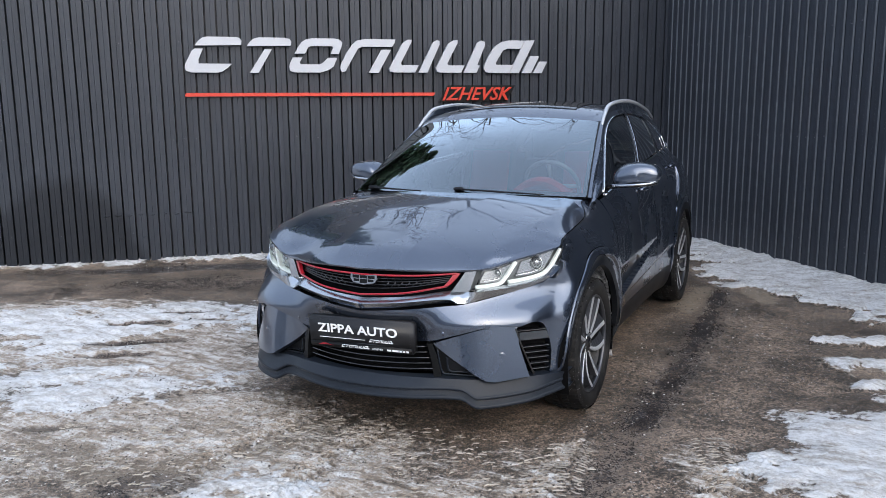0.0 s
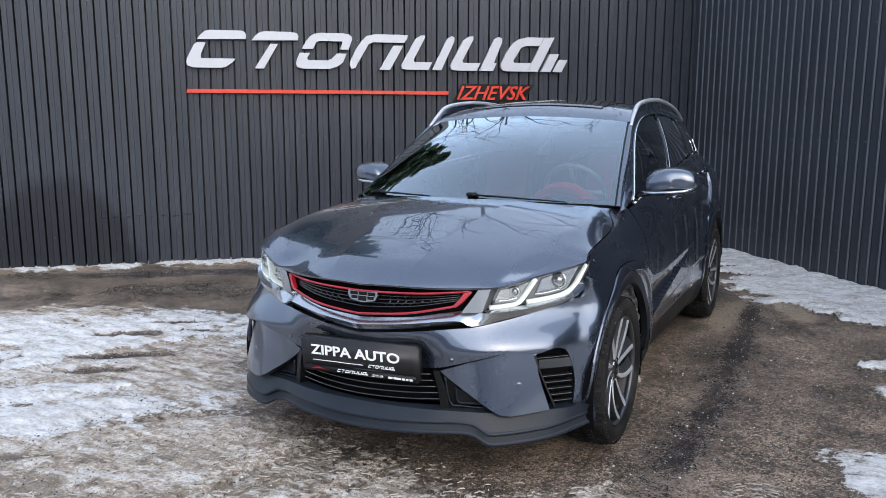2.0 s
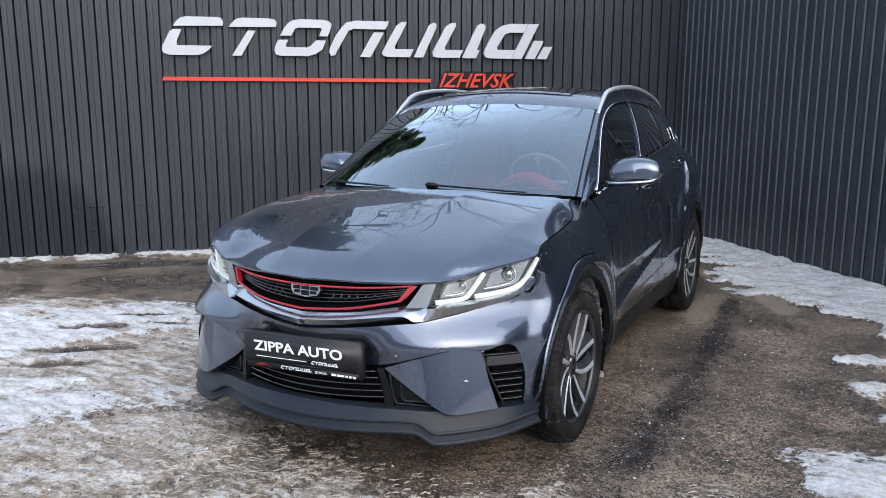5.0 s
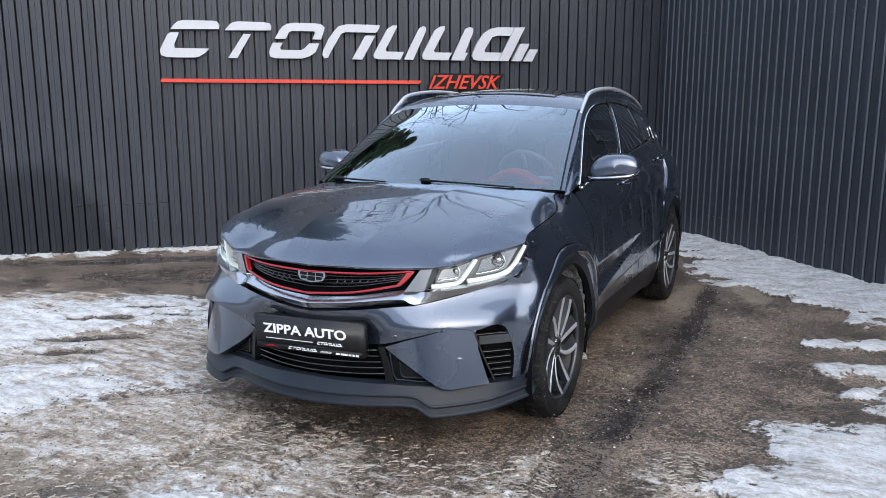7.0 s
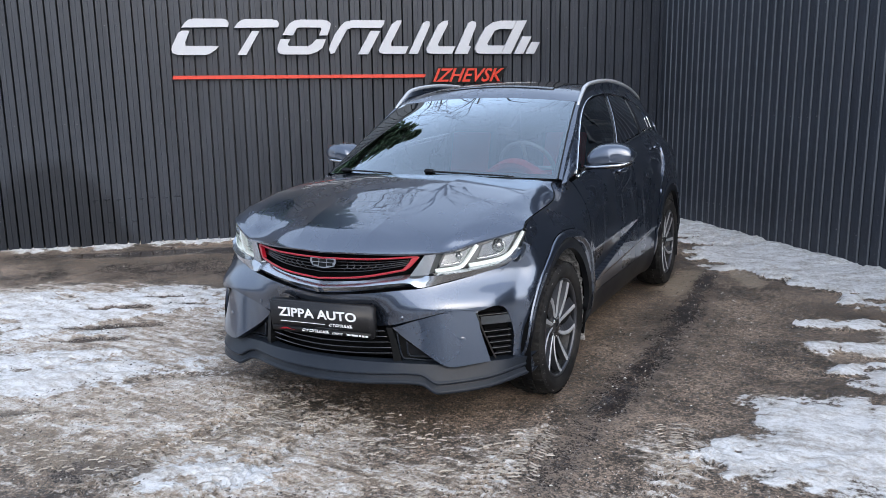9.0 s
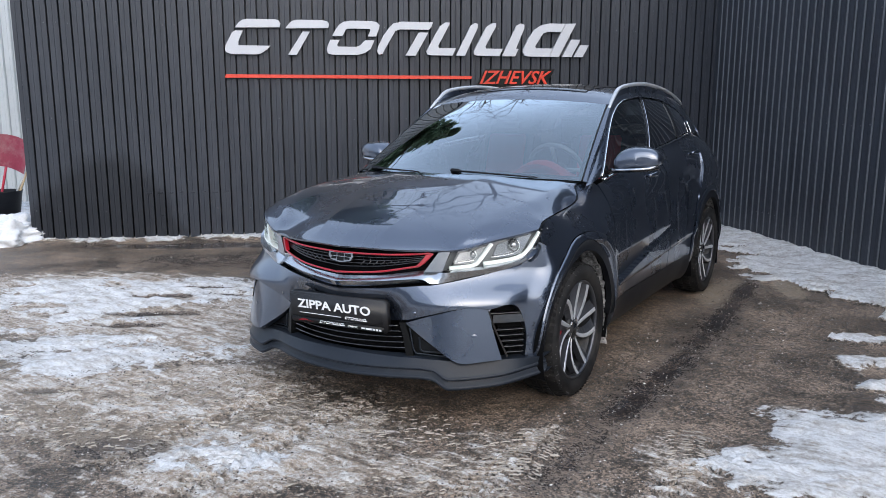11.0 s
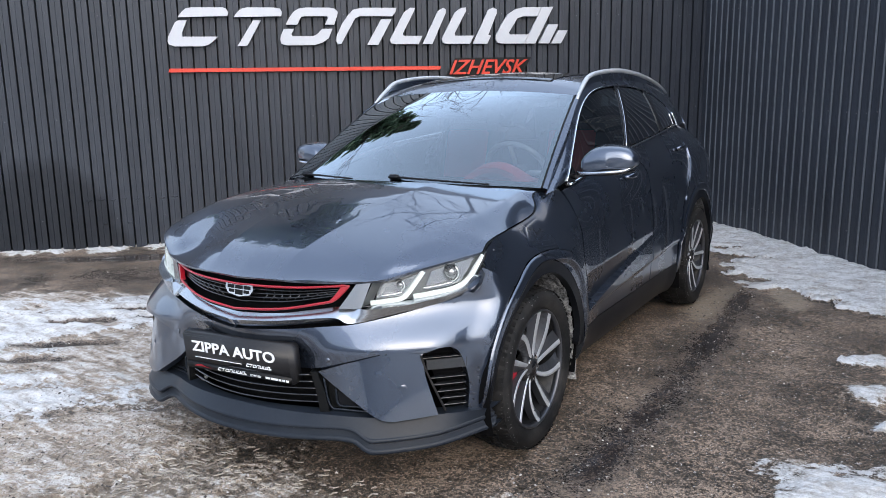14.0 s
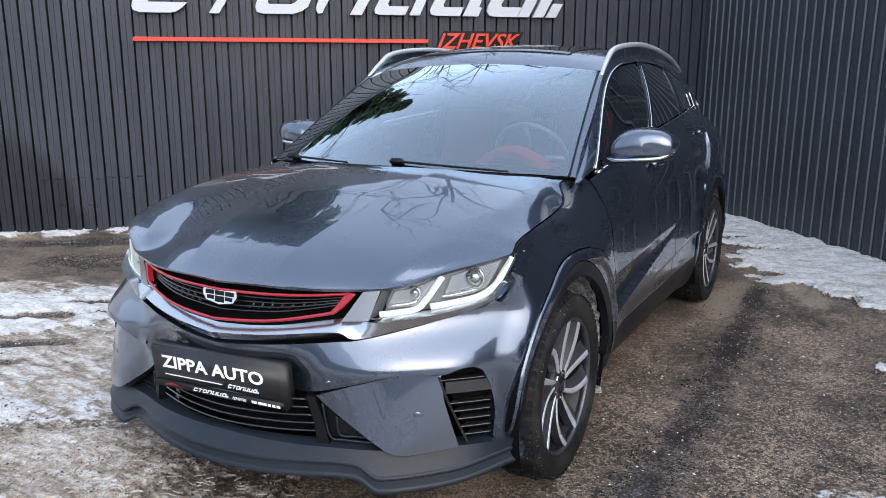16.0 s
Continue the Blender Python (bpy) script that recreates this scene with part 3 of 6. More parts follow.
def build_gravel():
    """Loose grit and small stones, and crumbs of ice, on the bare ground."""
    r = random.Random(4)
    verts, faces = [], []
    for k in range(16000):
        x, y = r.uniform(0.85, 2.6), r.uniform(-1.5, 4.6)
        if k % 3 == 0:
            x, y = r.uniform(-1.6, 1.6), r.uniform(-1.9, -0.6)
        if k % 7 == 0:
            x, y = r.uniform(-4.5, -0.9), r.uniform(-1.6, 2.0)
        s = 0.0016 + 0.0052 * r.random() ** 4
        if y > 4.9 - x * 0.9 and x > 0.5:
            continue
        b = len(verts)
        a = r.random() * 6.28
        for dx, dy, dz in ((1, 0, 0), (0, 1, 0), (-1, 0, 0), (0, -1, 0), (0, 0, 0.8), (0, 0, -0.6)):
            j = [1 + r.uniform(-0.35, 0.35) for _ in range(3)]
            px, py = dx * j[0] * 1.3, dy * j[1]
            verts.append((x + s * (px * math.cos(a) - py * math.sin(a)), y + s * (px * math.sin(a) + py * math.cos(a)), 0.006 + s * dz * j[2]))
        for t in ((0, 1, 4), (1, 2, 4), (2, 3, 4), (3, 0, 4), (1, 0, 5), (2, 1, 5), (3, 2, 5), (0, 3, 5)):
            faces.append([b + i for i in t])
    me = bpy.data.meshes.new("gravel")
    me.from_pydata(verts, [], faces)
    n = Nodes("mixed_grit")
    g = n.add("NewGeometry")
    n.link(n.ramp(g.outputs["Random Per Island"], 0.60, 1.25, (0.055, 0.045, 0.037, 1), (0.66, 0.64, 0.60, 1)), n.bsdf.inputs["Base Color"])
    n.bsdf.inputs["Roughness"].default_value = 0.5
    me.materials.append(n.mat)
    tagged(new("gravel", me), "loose grit and ice crumbs scattered on wet asphalt", "gravel", kind="stuff")


build_gravel()


def build_tyre_prints():
    """Low crumbled ridges of dirty ice that tyre lugs pressed up along their tracks."""
    r = random.Random(12)
    tracks = (((-0.18, -0.72), (-0.34, -1.13), (-0.46, -1.75), 0.20, 0.55), ((0.10, -0.78), (0.04, -1.15), (-0.02, -1.75), 0.19, 0.5),
              ((0.92, -0.55), (0.95, -0.75), (1.02, -1.05), 0.21, 0.8), ((1.48, -0.20), (1.53, -0.42), (1.63, -0.70), 0.17, 0.8), ((-0.75, -0.75), (-0.98, -1.1), (-1.15, -1.6), 0.20, 0.4))
    verts, faces = [], []

    def ridge(x, y, turn, length, bow):
        b, n = len(verts), 8
        thick, tall = r.uniform(0.0010, 0.0021), r.uniform(0.001, 0.0045)
        c, s = math.cos(turn), math.sin(turn)
        for i in range(n):
            u = i / (n - 1) * 2 - 1
            k = (1 - 0.7 * u * u) * r.uniform(0.4, 1.3)
            px, py = u * length / 2, bow * (1 - u * u) + r.uniform(-0.0035, 0.0035)
            for w, h in ((-1, -0.004), (0, tall * k), (1, -0.004)):
                qx, qy = px, py + w * thick * k
                gx, gy = x + qx * c - qy * s, y + qx * s + qy * c
                verts.append((gx, gy, 0.012 + 0.0105 * (min(max(gx - 0.86, -1.9), 0.9)) + h))
        for i in range(n - 1):
            for w in (0, 1):
                p = b + i * 3 + w
                faces.append((p, p + 3, p + 4, p + 1))

    for p0, p1, p2, wide, keep in tracks:
        p0, p1, p2 = Vector(p0), Vector(p1), Vector(p2)
        steps = int((p2 - p0).length / 0.027)
        for k in range(steps):
            u = k / steps
            q = p0 * (1 - u) ** 2 + p1 * 2 * u * (1 - u) + p2 * u * u
            d = ((p1 - p0) * (1 - u) + (p2 - p1) * u).normalized()
            a = math.atan2(d.y, d.x) + math.pi / 2
            for lane in (-0.36, 0.0, 0.36):
                if r.random() < keep:
                    ox = lane * wide + r.uniform(-0.01, 0.01)
                    ridge(q.x - d.y * ox, q.y + d.x * ox, a + (0.5 if lane < 0 else -0.5 if lane > 0 else r.uniform(-0.3, 0.3)), wide * r.uniform(0.16, 0.30), r.uniform(-0.006, 0.006))
    for _ in range(900):
        ridge(r.uniform(-1.5, 1.1), r.uniform(-1.8, -0.62), r.uniform(0.2, 1.4), r.uniform(0.012, 0.045), r.uniform(-0.010, 0.010))
    me = bpy.data.meshes.new("ice_ridges")
    me.from_pydata(verts, [], faces)
    me.polygons.foreach_set("use_smooth", np.ones(len(faces), bool))
    me.materials.append(RIDGE)
    tagged(new("ice_ridges", me), "crumbled dirty ice ridges pressed up by tyre treads", "ice", kind="stuff")


build_tyre_prints()

# ---- walls of profiled sheet ----
PERIOD, WALL_TOP = 0.115, 3.45


def profiled_sheet(ribs, top, depth=0.024, bevel=True):
    """One upright sheet: broad flats with a faint swage, parted by narrow deep grooves."""
    one = ((0.0, 0.0), (0.043, 0.0), (0.0455, 0.0022), (0.048, 0.0), (0.077, 0.0), (0.0905, 0.0135), (0.0930, depth), (0.108, depth), (0.1130, 0.0))
    if not bevel:
        one = ((0.0, 0.0), (0.040, 0.0), (0.0425, 0.0030), (0.045, 0.0), (0.0925, 0.0), (0.0935, 0.100), (0.1095, 0.100), (0.1105, 0.0))
    line = [(k * PERIOD + a, b) for k in range(ribs) for a, b in one] + [(ribs * PERIOD, 0.0)]
    zs = [-0.12, top * 0.5, top]
    bm = bmesh.new()
    rows = [[bm.verts.new((x, y, z)) for x, y in line] for z in zs]
    for r0, r1 in zip(rows, rows[1:]):
        for i in range(len(line) - 1):
            bm.faces.new([r0[i], r0[i + 1], r1[i + 1], r1[i]])
    return bm


def screw_row(ribs, zs, seed):
    r = random.Random(seed)
    bm = bmesh.new()
    for z in zs:
        for k in range(ribs):
            if r.random() < 0.33:
                m = pose(k * PERIOD + 0.066, -0.002, z + r.uniform(-0.012, 0.012), 90) @ Matrix.Diagonal((1, 1, 1, 1))
                bmesh.ops.create_cone(bm, cap_ends=True, segments=6, radius1=0.006, radius2=0.0045, depth=0.006, matrix=m)
    return bm


def build_wall(name, m, start, sheets, label, seed, strips=False):
    L = sheets * 10 * PERIOD
    wall = finish(name, block((start, 0.115, -0.15), (start + L, 0.19, WALL_TOP - 0.01)), WALL, smooth=False)
    wall.matrix_world = m
    tagged(wall, label, "wall", kind="structure")
    first = None
    for k in range(sheets):
        if first is None:
            first = finish("sheet", profiled_sheet(10, WALL_TOP, bevel=strips), WALL, wall, smooth=False)
            ob = first
        else:
            ob = new("sheet", first.data)
            ob.parent = wall
        ob.location = (start + k * 10 * PERIOD, 0, 0)
        s = finish("screws", screw_row(10, (0.32, 1.28, 2.25, 3.1), seed + k), SCREW, wall, smooth=False)
        s.location = (start + k * 10 * PERIOD, 0, 0)
    # pale slips laid on the flanks paint the light they would catch
    slip = None
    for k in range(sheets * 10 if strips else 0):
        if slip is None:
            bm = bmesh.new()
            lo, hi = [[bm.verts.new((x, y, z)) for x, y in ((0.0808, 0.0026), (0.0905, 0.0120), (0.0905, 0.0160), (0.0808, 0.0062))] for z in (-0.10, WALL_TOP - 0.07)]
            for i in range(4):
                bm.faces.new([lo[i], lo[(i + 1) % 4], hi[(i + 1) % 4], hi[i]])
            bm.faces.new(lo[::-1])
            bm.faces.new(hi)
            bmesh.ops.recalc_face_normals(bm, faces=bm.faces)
            slip = finish("edge_strip", bm, FLANK_LIGHT, wall, smooth=False)
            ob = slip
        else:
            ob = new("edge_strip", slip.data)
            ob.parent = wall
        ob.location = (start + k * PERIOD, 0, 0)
    cap = finish("flashing", block((start - 0.01, -0.03, WALL_TOP - 0.06), (start + L, 0.21, WALL_TOP + 0.015), 0.004), WALL, wall, smooth=False)
    return wall


build_wall("wall_north", SIGN_WALL, -7.62, 7, "dark grey profiled sheet metal wall with a damp stain", 1)
build_wall("wall_east", SIDE_WALL, 0.0, 8, "dark grey profiled sheet metal wall with light on its rib edges painted pale", 50, True)

r = random.Random(8)
for first_at, count, z in ((-6.46, 8, 0.50), (-6.32, 4, 0.26)):
    for k in range(count):
        if r.random() < 0.82:
            w = r.uniform(0.035, 0.06)
            dent = finish("dent", tube([(0.0, -0.001, 0.0), (w * 0.5, -0.005, r.uniform(-0.004, 0.004)), (w, -0.001, r.uniform(-0.004, 0.004))], 0.0045, 6), WALL, bpy.data.objects["wall_north"])
            dent.location = (first_at + k * PERIOD + 0.012, 0.0, z + r.uniform(-0.008, 0.008))

# ---- wall sign ----
# each letter: its left edge in cm, then the outlines of its strokes in cm
LETTERS = (
    (-2, ((11, 29), (15, 34), (19, 37), (24, 38), (53, 38), (56, 37), (58, 34), (57, 30)), ((11, 26), (19, 26), (14, 15), (14, 11), (17, 11), (47, 11), (43, 7), (37, 3), (32, 2), (6, 2), (1, 4), (0, 7), (1, 11), (8, 24))),
    (61, ((0, 29), (4, 34), (8, 37), (13, 38), (38, 38), (44, 37), (46, 34), (45, 30)), ((18, 26), (25.5, 26), (11, 2), (2, 2))),
    (104, ((6, 22), (10, 29), (14, 34), (19, 37), (26, 38), (48, 38), (54, 37), (57, 34), (56, 30), (53, 22), (44, 22), (47, 28.5), (46, 30), (24, 30), (21, 29), (17, 22)), ((4, 18), (14, 18), (11, 13), (12, 11), (32, 11), (36, 13), (41, 18), (51, 18), (47, 9), (41, 5), (33, 2.5), (6, 2.5), (1, 4), (0, 8), (1, 12))),
    (158, ((0, 7), (1, 11), (7, 23), (13, 31), (18, 36), (27, 38), (61, 38), (60, 34), (57, 30), (25, 30), (20, 28), (17, 23), (8, 8), (6, 4), (2, 3)), ((45.5, 27), (56, 27), (42, 2.5), (31, 2.5))),
    (212, ((15, 34), (21, 38), (26, 38), (25, 35), (13, 13), (14, 11), (33, 11), (29, 3), (6, 3), (1, 4), (0, 7), (2, 11)), ((49, 35), (54, 38), (57, 37), (57, 33), (43, 3), (33, 3))),
    (265, ((14, 34), (20, 38), (25, 38.5), (25, 35), (13, 13), (14, 11), (33, 11), (29, 3), (6, 3), (1, 4), (0, 8), (2, 12)), ((48, 36), (53, 38.5), (57, 37), (57, 33), (48, 11.5), (51, 11), (47, 3), (32, 3))),
    (321, ((0, 8), (1, 12), (6, 22), (13, 32), (21, 37), (30, 39), (48.5, 39), (44, 30), (29, 30), (23, 28), (14, 14), (15, 12), (34.8, 12), (30, 3), (7, 3), (2, 4)), ((49, 39), (61, 39.5), (42, 3), (30.5, 3))),
    (367, ((10, 22), (21, 22), (11, 3), (0, 3)), ((21, 16), (31, 16), (24, 3), (13.5, 3))),
)
SIGN_X, SIGN_Z = -5.56, 1.932


def build_sign():
    for left, *strokes in LETTERS:
        root = thing("sign_letter" if left < 360 else "sign_mark", "white raised acrylic sign letter on dark sheet wall" if left < 360 else "two slanted white bars ending the wall sign", "sign letter", "letters of the wall sign", SIGN_WALL @ pose(SIGN_X + 0.024 + left / 100 * 0.996, -0.012, SIGN_Z))
        for s in strokes:
            part("stroke", plate_of([(a / 100, b / 100) for a, b in s], 0.040), WHITE, root, smooth=False)
            part("backing", plate_of([(a / 100 * 0.985 + 0.003, b / 100 * 0.97 + 0.006) for a, b in s], 0.0095), PLASTIC, root, smooth=False)
    bar = finish("sign_line", plate_of(((0.0, 0.0), (2.65, 0.0), (2.668, 0.036), (0.012, 0.036)), 0.03), ORANGE, smooth=False)
    bar.matrix_world = SIGN_WALL @ pose(SIGN_X - 0.012, -0.012, 1.7095)
    tagged(bar, "long thin orange-red bar below the white letters", "sign")
    board = thing("sign_board", "slanted black board with raised red city name", "sign", "", SIGN_WALL @ pose(SIGN_X + 2.70, -0.01, 1.640))
    part("board", plate_of(((0.0, 0.0), (0.80, 0.0), (0.905, 0.185), (0.105, 0.185)), 0.02), TRIM, board, smooth=False)
    lettering("lettering", "IZHEVSK", ORANGE, board, 0.148, pose(0.035, -0.024, 0.018), width=0.825, shear=0.42, depth=0.022, offset=0.012)


build_sign()


# ---- beyond the end of the wall, and behind it ----
def build_beyond():
    fence = finish("wall_west", block((-9.5, 2.35, -0.1), (-4.2, 2.45, 2.6)), PALE_SHEET, smooth=False)
    fence.matrix_world = SIGN_WALL @ pose(-4.6, -0.1, 0)
    tagged(fence, "pale grey profiled sheet fence above a brick plinth", "fence", kind="structure")
    first = None
    for k in range(5):
        if first is None:
            first = finish("sheet", profiled_sheet(10, 2.6), PALE_SHEET, fence, smooth=False)
            ob = first
        else:
            ob = new("sheet", first.data)
            ob.parent = fence
        ob.location = (-9.5 + k * 1.15, 2.33, 0.28)
    brick = surface("plinth_brick", (0.30, 0.12, 0.07), 0.8, vary=0.25, bump=0.003)
    b0 = None
    for row in range(3):
        for k in range(18):
            x = -9.5 + k * 0.26 + (0.13 if row % 2 else 0)
            if b0 is None:
                b0 = finish("brick", block((0, 0, 0), (0.25, 0.10, 0.065), 0.004), brick, fence, smooth=False)
                ob = b0
            else:
                ob = new("brick", b0.data)
                ob.parent = fence
            ob.location = (x, 2.24, 0.02 + row * 0.078)
    heap = bmesh.new()
    bmesh.ops.create_icosphere(heap, subdivisions=5, radius=1.0)
    for v in heap.verts:
        n1 = noise.fractal(v.co * 2.2, 0.7, 2.1, 5)
        v.co = Vector((v.co.x * 0.62, v.co.y * 0.42, v.co.z * 0.24)) * (1 + 0.28 * n1)
    h = finish("snow_heap", heap, SNOW)
    h.matrix_world = SIGN_WALL @ pose(-8.10, 0.12, 0.04)
    tagged(h, "small dirty heap of shovelled snow by the wall end", "snow heap")
    # tools leaning in the corner
    tub = thing("black_tub", "black plastic tub standing in the snow", "tub", "", SIGN_WALL @ pose(-8.06, 0.62, 0.20))
    bm = bmesh.new()
    rings = []
    for r, z in ((0.13, 0.0), (0.17, 0.28), (0.18, 0.285), (0.172, 0.275), (0.13, 0.02)):
        rings.append([bm.verts.new((r * math.cos(k * math.tau / 28), r * math.sin(k * math.tau / 28), z)) for k in range(28)])
    for a, b in zip(rings, rings[1:]):
        for k in range(28):
            bm.faces.new([a[k], a[(k + 1) % 28], b[(k + 1) % 28], b[k]])
    bm.faces.new(rings[0][::-1])
    bm.faces.new(rings[-1])
    part("shell", bm, PLASTIC, tub)
    shovel = thing("snow_shovel", "faded red snow shovel leaning upside down by the wall end", "shovel", "", SIGN_WALL @ pose(-8.2, 0.62, 0.1, 0, 14, 0))
    blade = [[(x, 0.05 * math.sin((x + 0.2) / 0.4 * math.pi) + 0.10 * (z - 0.78) ** 2, z + 0.04 * math.cos(x * 7)) for x in np.linspace(-0.20, 0.20, 9)] for z in np.linspace(0.62, 0.98, 7)]
    part("blade", sheet(blade, (0, -1, 0), 0.006), surface("faded_red_plastic", (0.21, 0.022, 0.05), 0.5, vary=0.2, dirt=(0.4, 0.38, 0.36), dirt_amount=0.3), shovel)
    part("shaft", tube([(0, 0.04, z) for z in np.linspace(0.0, 0.66, 6)], 0.014), surface("red_shaft", (0.40, 0.03, 0.06), 0.4), shovel)
    for x, lean, name, mat, lab in ((-8.08, 22, "broom", surface("pale_wood", (0.55, 0.43, 0.27), 0.6, vary=0.2), "pale wooden broom handle leaning by the tub"), (-8.16, 28, "scraper", SILVER, "silver metal scraper handle leaning by the tub")):
        t = thing(name, lab, "tool", "", SIGN_WALL @ pose(x, 0.70, 0.1, 0, lean, 0))
        part("shaft", tube([(0, 0, z) for z in np.linspace(0.0, 0.62, 5)], 0.013), mat, t)
        part("head", block((-0.10, -0.02, -0.03), (0.10, 0.02, 0.03), 0.008), PLASTIC, t)


build_beyond()


def build_spruce(x, y, tall, wide, seed):
    r = random.Random(seed)
    root = thing("spruce", "tall dark green conifer with a bare lower trunk behind the wall", "tree", "", pose(x, y, 0))
    part("trunk", tube([(0.05 * math.sin(k), 0.05 * math.cos(k * 1.3), k * tall / 10) for k in range(11)], lambda u: 0.17 * (1 - u) + 0.012, 9), BARK, root)
    bm = bmesh.new()
    z = tall * 0.58
    while z < tall - 0.2:
        u = z / tall
        for k in range(9 if u < 0.8 else 6):
            a = r.random() * math.tau
            L = wide * 1.25 * (1 - u) ** 0.8 * r.uniform(0.75, 1.1) + 0.12
            n = max(4, int(L / 0.11))
            for i in range(1, n + 1):
                s = i / n
                d = L * s
                p = Vector((math.cos(a) * d, math.sin(a) * d, z - 0.34 * d + 0.13 * d * s))
                for side in (-1, 0, 1):
                    w = 0.40 * (1 - 0.55 * s) * r.uniform(0.6, 1.1)
                    b = a + side * r.uniform(0.7, 1.15)
                    q = p + Vector((math.cos(b) * w, math.sin(b) * w, -0.16 * w - r.uniform(0.0, 0.14)))
                    t = Vector((-math.sin(b), math.cos(b), r.uniform(-0.3, 0.3))) * 0.045
                    v = [bm.verts.new(c) for c in (p - t, p + t, q + t * 0.4, q - t * 0.4)]
                    bm.faces.new(v)
                    drop = Vector((0, 0, -r.uniform(0.08, 0.20)))
                    v = [bm.verts.new(c) for c in (p, q, q + drop * 0.4, p + drop)]
                    bm.faces.new(v)
        z += 0.17
    part("crown", bm, NEEDLES, root, smooth=False)


def build_bare_tree(x, y, tall, seed):
    r = random.Random(seed)
    root = thing("bare_tree", "leafless dark tree behind the sheet wall", "tree", "", pose(x, y, 0))
    trunk, crown = bmesh.new(), bmesh.new()
    tube([(0.1 * math.sin(k * 0.7), 0.08 * math.cos(k), tall * 0.55 * k / 6) for k in range(7)], lambda u: 0.14 - 0.06 * u, 8, bm=trunk)

    def limb(p, d, length, rad, depth):
        pts, q = [p], p
        for i in range(4):
            d = (d + Vector((r.uniform(-1, 1), r.uniform(-1, 1), r.uniform(-0.5, 0.6))) * 0.28).normalized()
            q = q + d * length / 4
            pts.append(q)
        tube(pts, lambda u: rad * (1 - 0.6 * u), 5, bm=crown)
        if depth:
            for k in range(3):
                limb(pts[r.choice((2, 3, 4))], (d + Vector((r.uniform(-1, 1), r.uniform(-1, 1), r.uniform(-0.4, 0.6)))).normalized(), length * 0.62, rad * 0.5, depth - 1)
    for k in range(8):
        a = k * 0.9 + r.random()
        limb(Vector((0, 0, tall * (0.28 + 0.035 * k))), Vector((math.cos(a), math.sin(a), 0.75)).normalized(), tall * 0.36, 0.055, 3)
    part("trunk", trunk, BARK, root)
    part("crown", crown, BARK, root)


# plain unseen wall, added to close the yard behind and dim low reflections
for name, m, length, tall in (("wall_south", pose(-45, -17.0, 0), 90.0, 4.4),):
    closing = finish(name, block((0, -0.3, -0.2), (length, 0.0, tall), 0.03), CLOSING, smooth=False)
    closing.matrix_world = m
    tagged(closing, "plain unseen wall added behind the yard to dim low reflections", "wall", kind="structure")
build_spruce(-5.9, 4.4, 8.5, 2.0, 3)
build_bare_tree(-3.4, 8.4, 9.0, 11)
build_bare_tree(-6.6, 7.2, 8.2, 29)


# ---- car: its surfaces (x to its left, y to its tail, front axle at y = 0) ----
HUB_Z, BASE, ARCH = 0.345, 2.60, 0.512
top_z = curve((-0.42, 0.860), (-0.345, 0.902), (-0.295, 0.930), (-0.1, 0.948), (0.17, 0.976), (0.30, 1.014), (0.40, 1.034), (0.52, 1.045), (1.3, 1.165), (2.0, 1.215), (2.45, 1.24), (3.0, 1.22), (3.4, 1.10))
top_x = curve((-0.42, 0.80), (-0.345, 0.818), (-0.295, 0.812), (-0.1, 0.800), (0.17, 0.780), (0.30, 0.770), (0.40, 0.768), (0.52, 0.772), (1.3, 0.806), (2.0, 0.78), (2.45, 0.742), (3.0, 0.66), (3.4, 0.58))
max_x = curve((-0.45, 0.84), (-0.3, 0.872), (0.0, 0.897), (0.3, 0.893), (0.6, 0.883), (1.3, 0.883), (2.0, 0.885), (2.6, 0.897), (3.0, 0.868), (3.3, 0.80), (3.5, 0.70))
mid_z = curve((-0.45, 0.68), (0.0, 0.73), (0.5, 0.80), (1.3, 0.90), (2.5, 0.93), (3.4, 0.90))
low_off = curve((0.16, -0.11), (0.24, -0.045), (0.34, -0.010), (0.45, 0.004), (0.60, -0.001), (0.75, -0.010), (0.95, -0.028))


flare_r = curve((-20, 0.50), (-2, 0.500), (20, 0.528), (39, 0.560), (50, 0.550), (67, 0.515), (86, 0.487), (101, 0.478), (116, 0.457), (150, 0.437), (196, 0.430))


def flare_edge(hub, y, z):
    """The outer radius of the painted arch flare; the front one widens towards the door."""
    return flare_r(math.degrees(math.atan2(z - HUB_Z, y))) if hub == 0 and z > HUB_Z - 0.1 else 0.5085


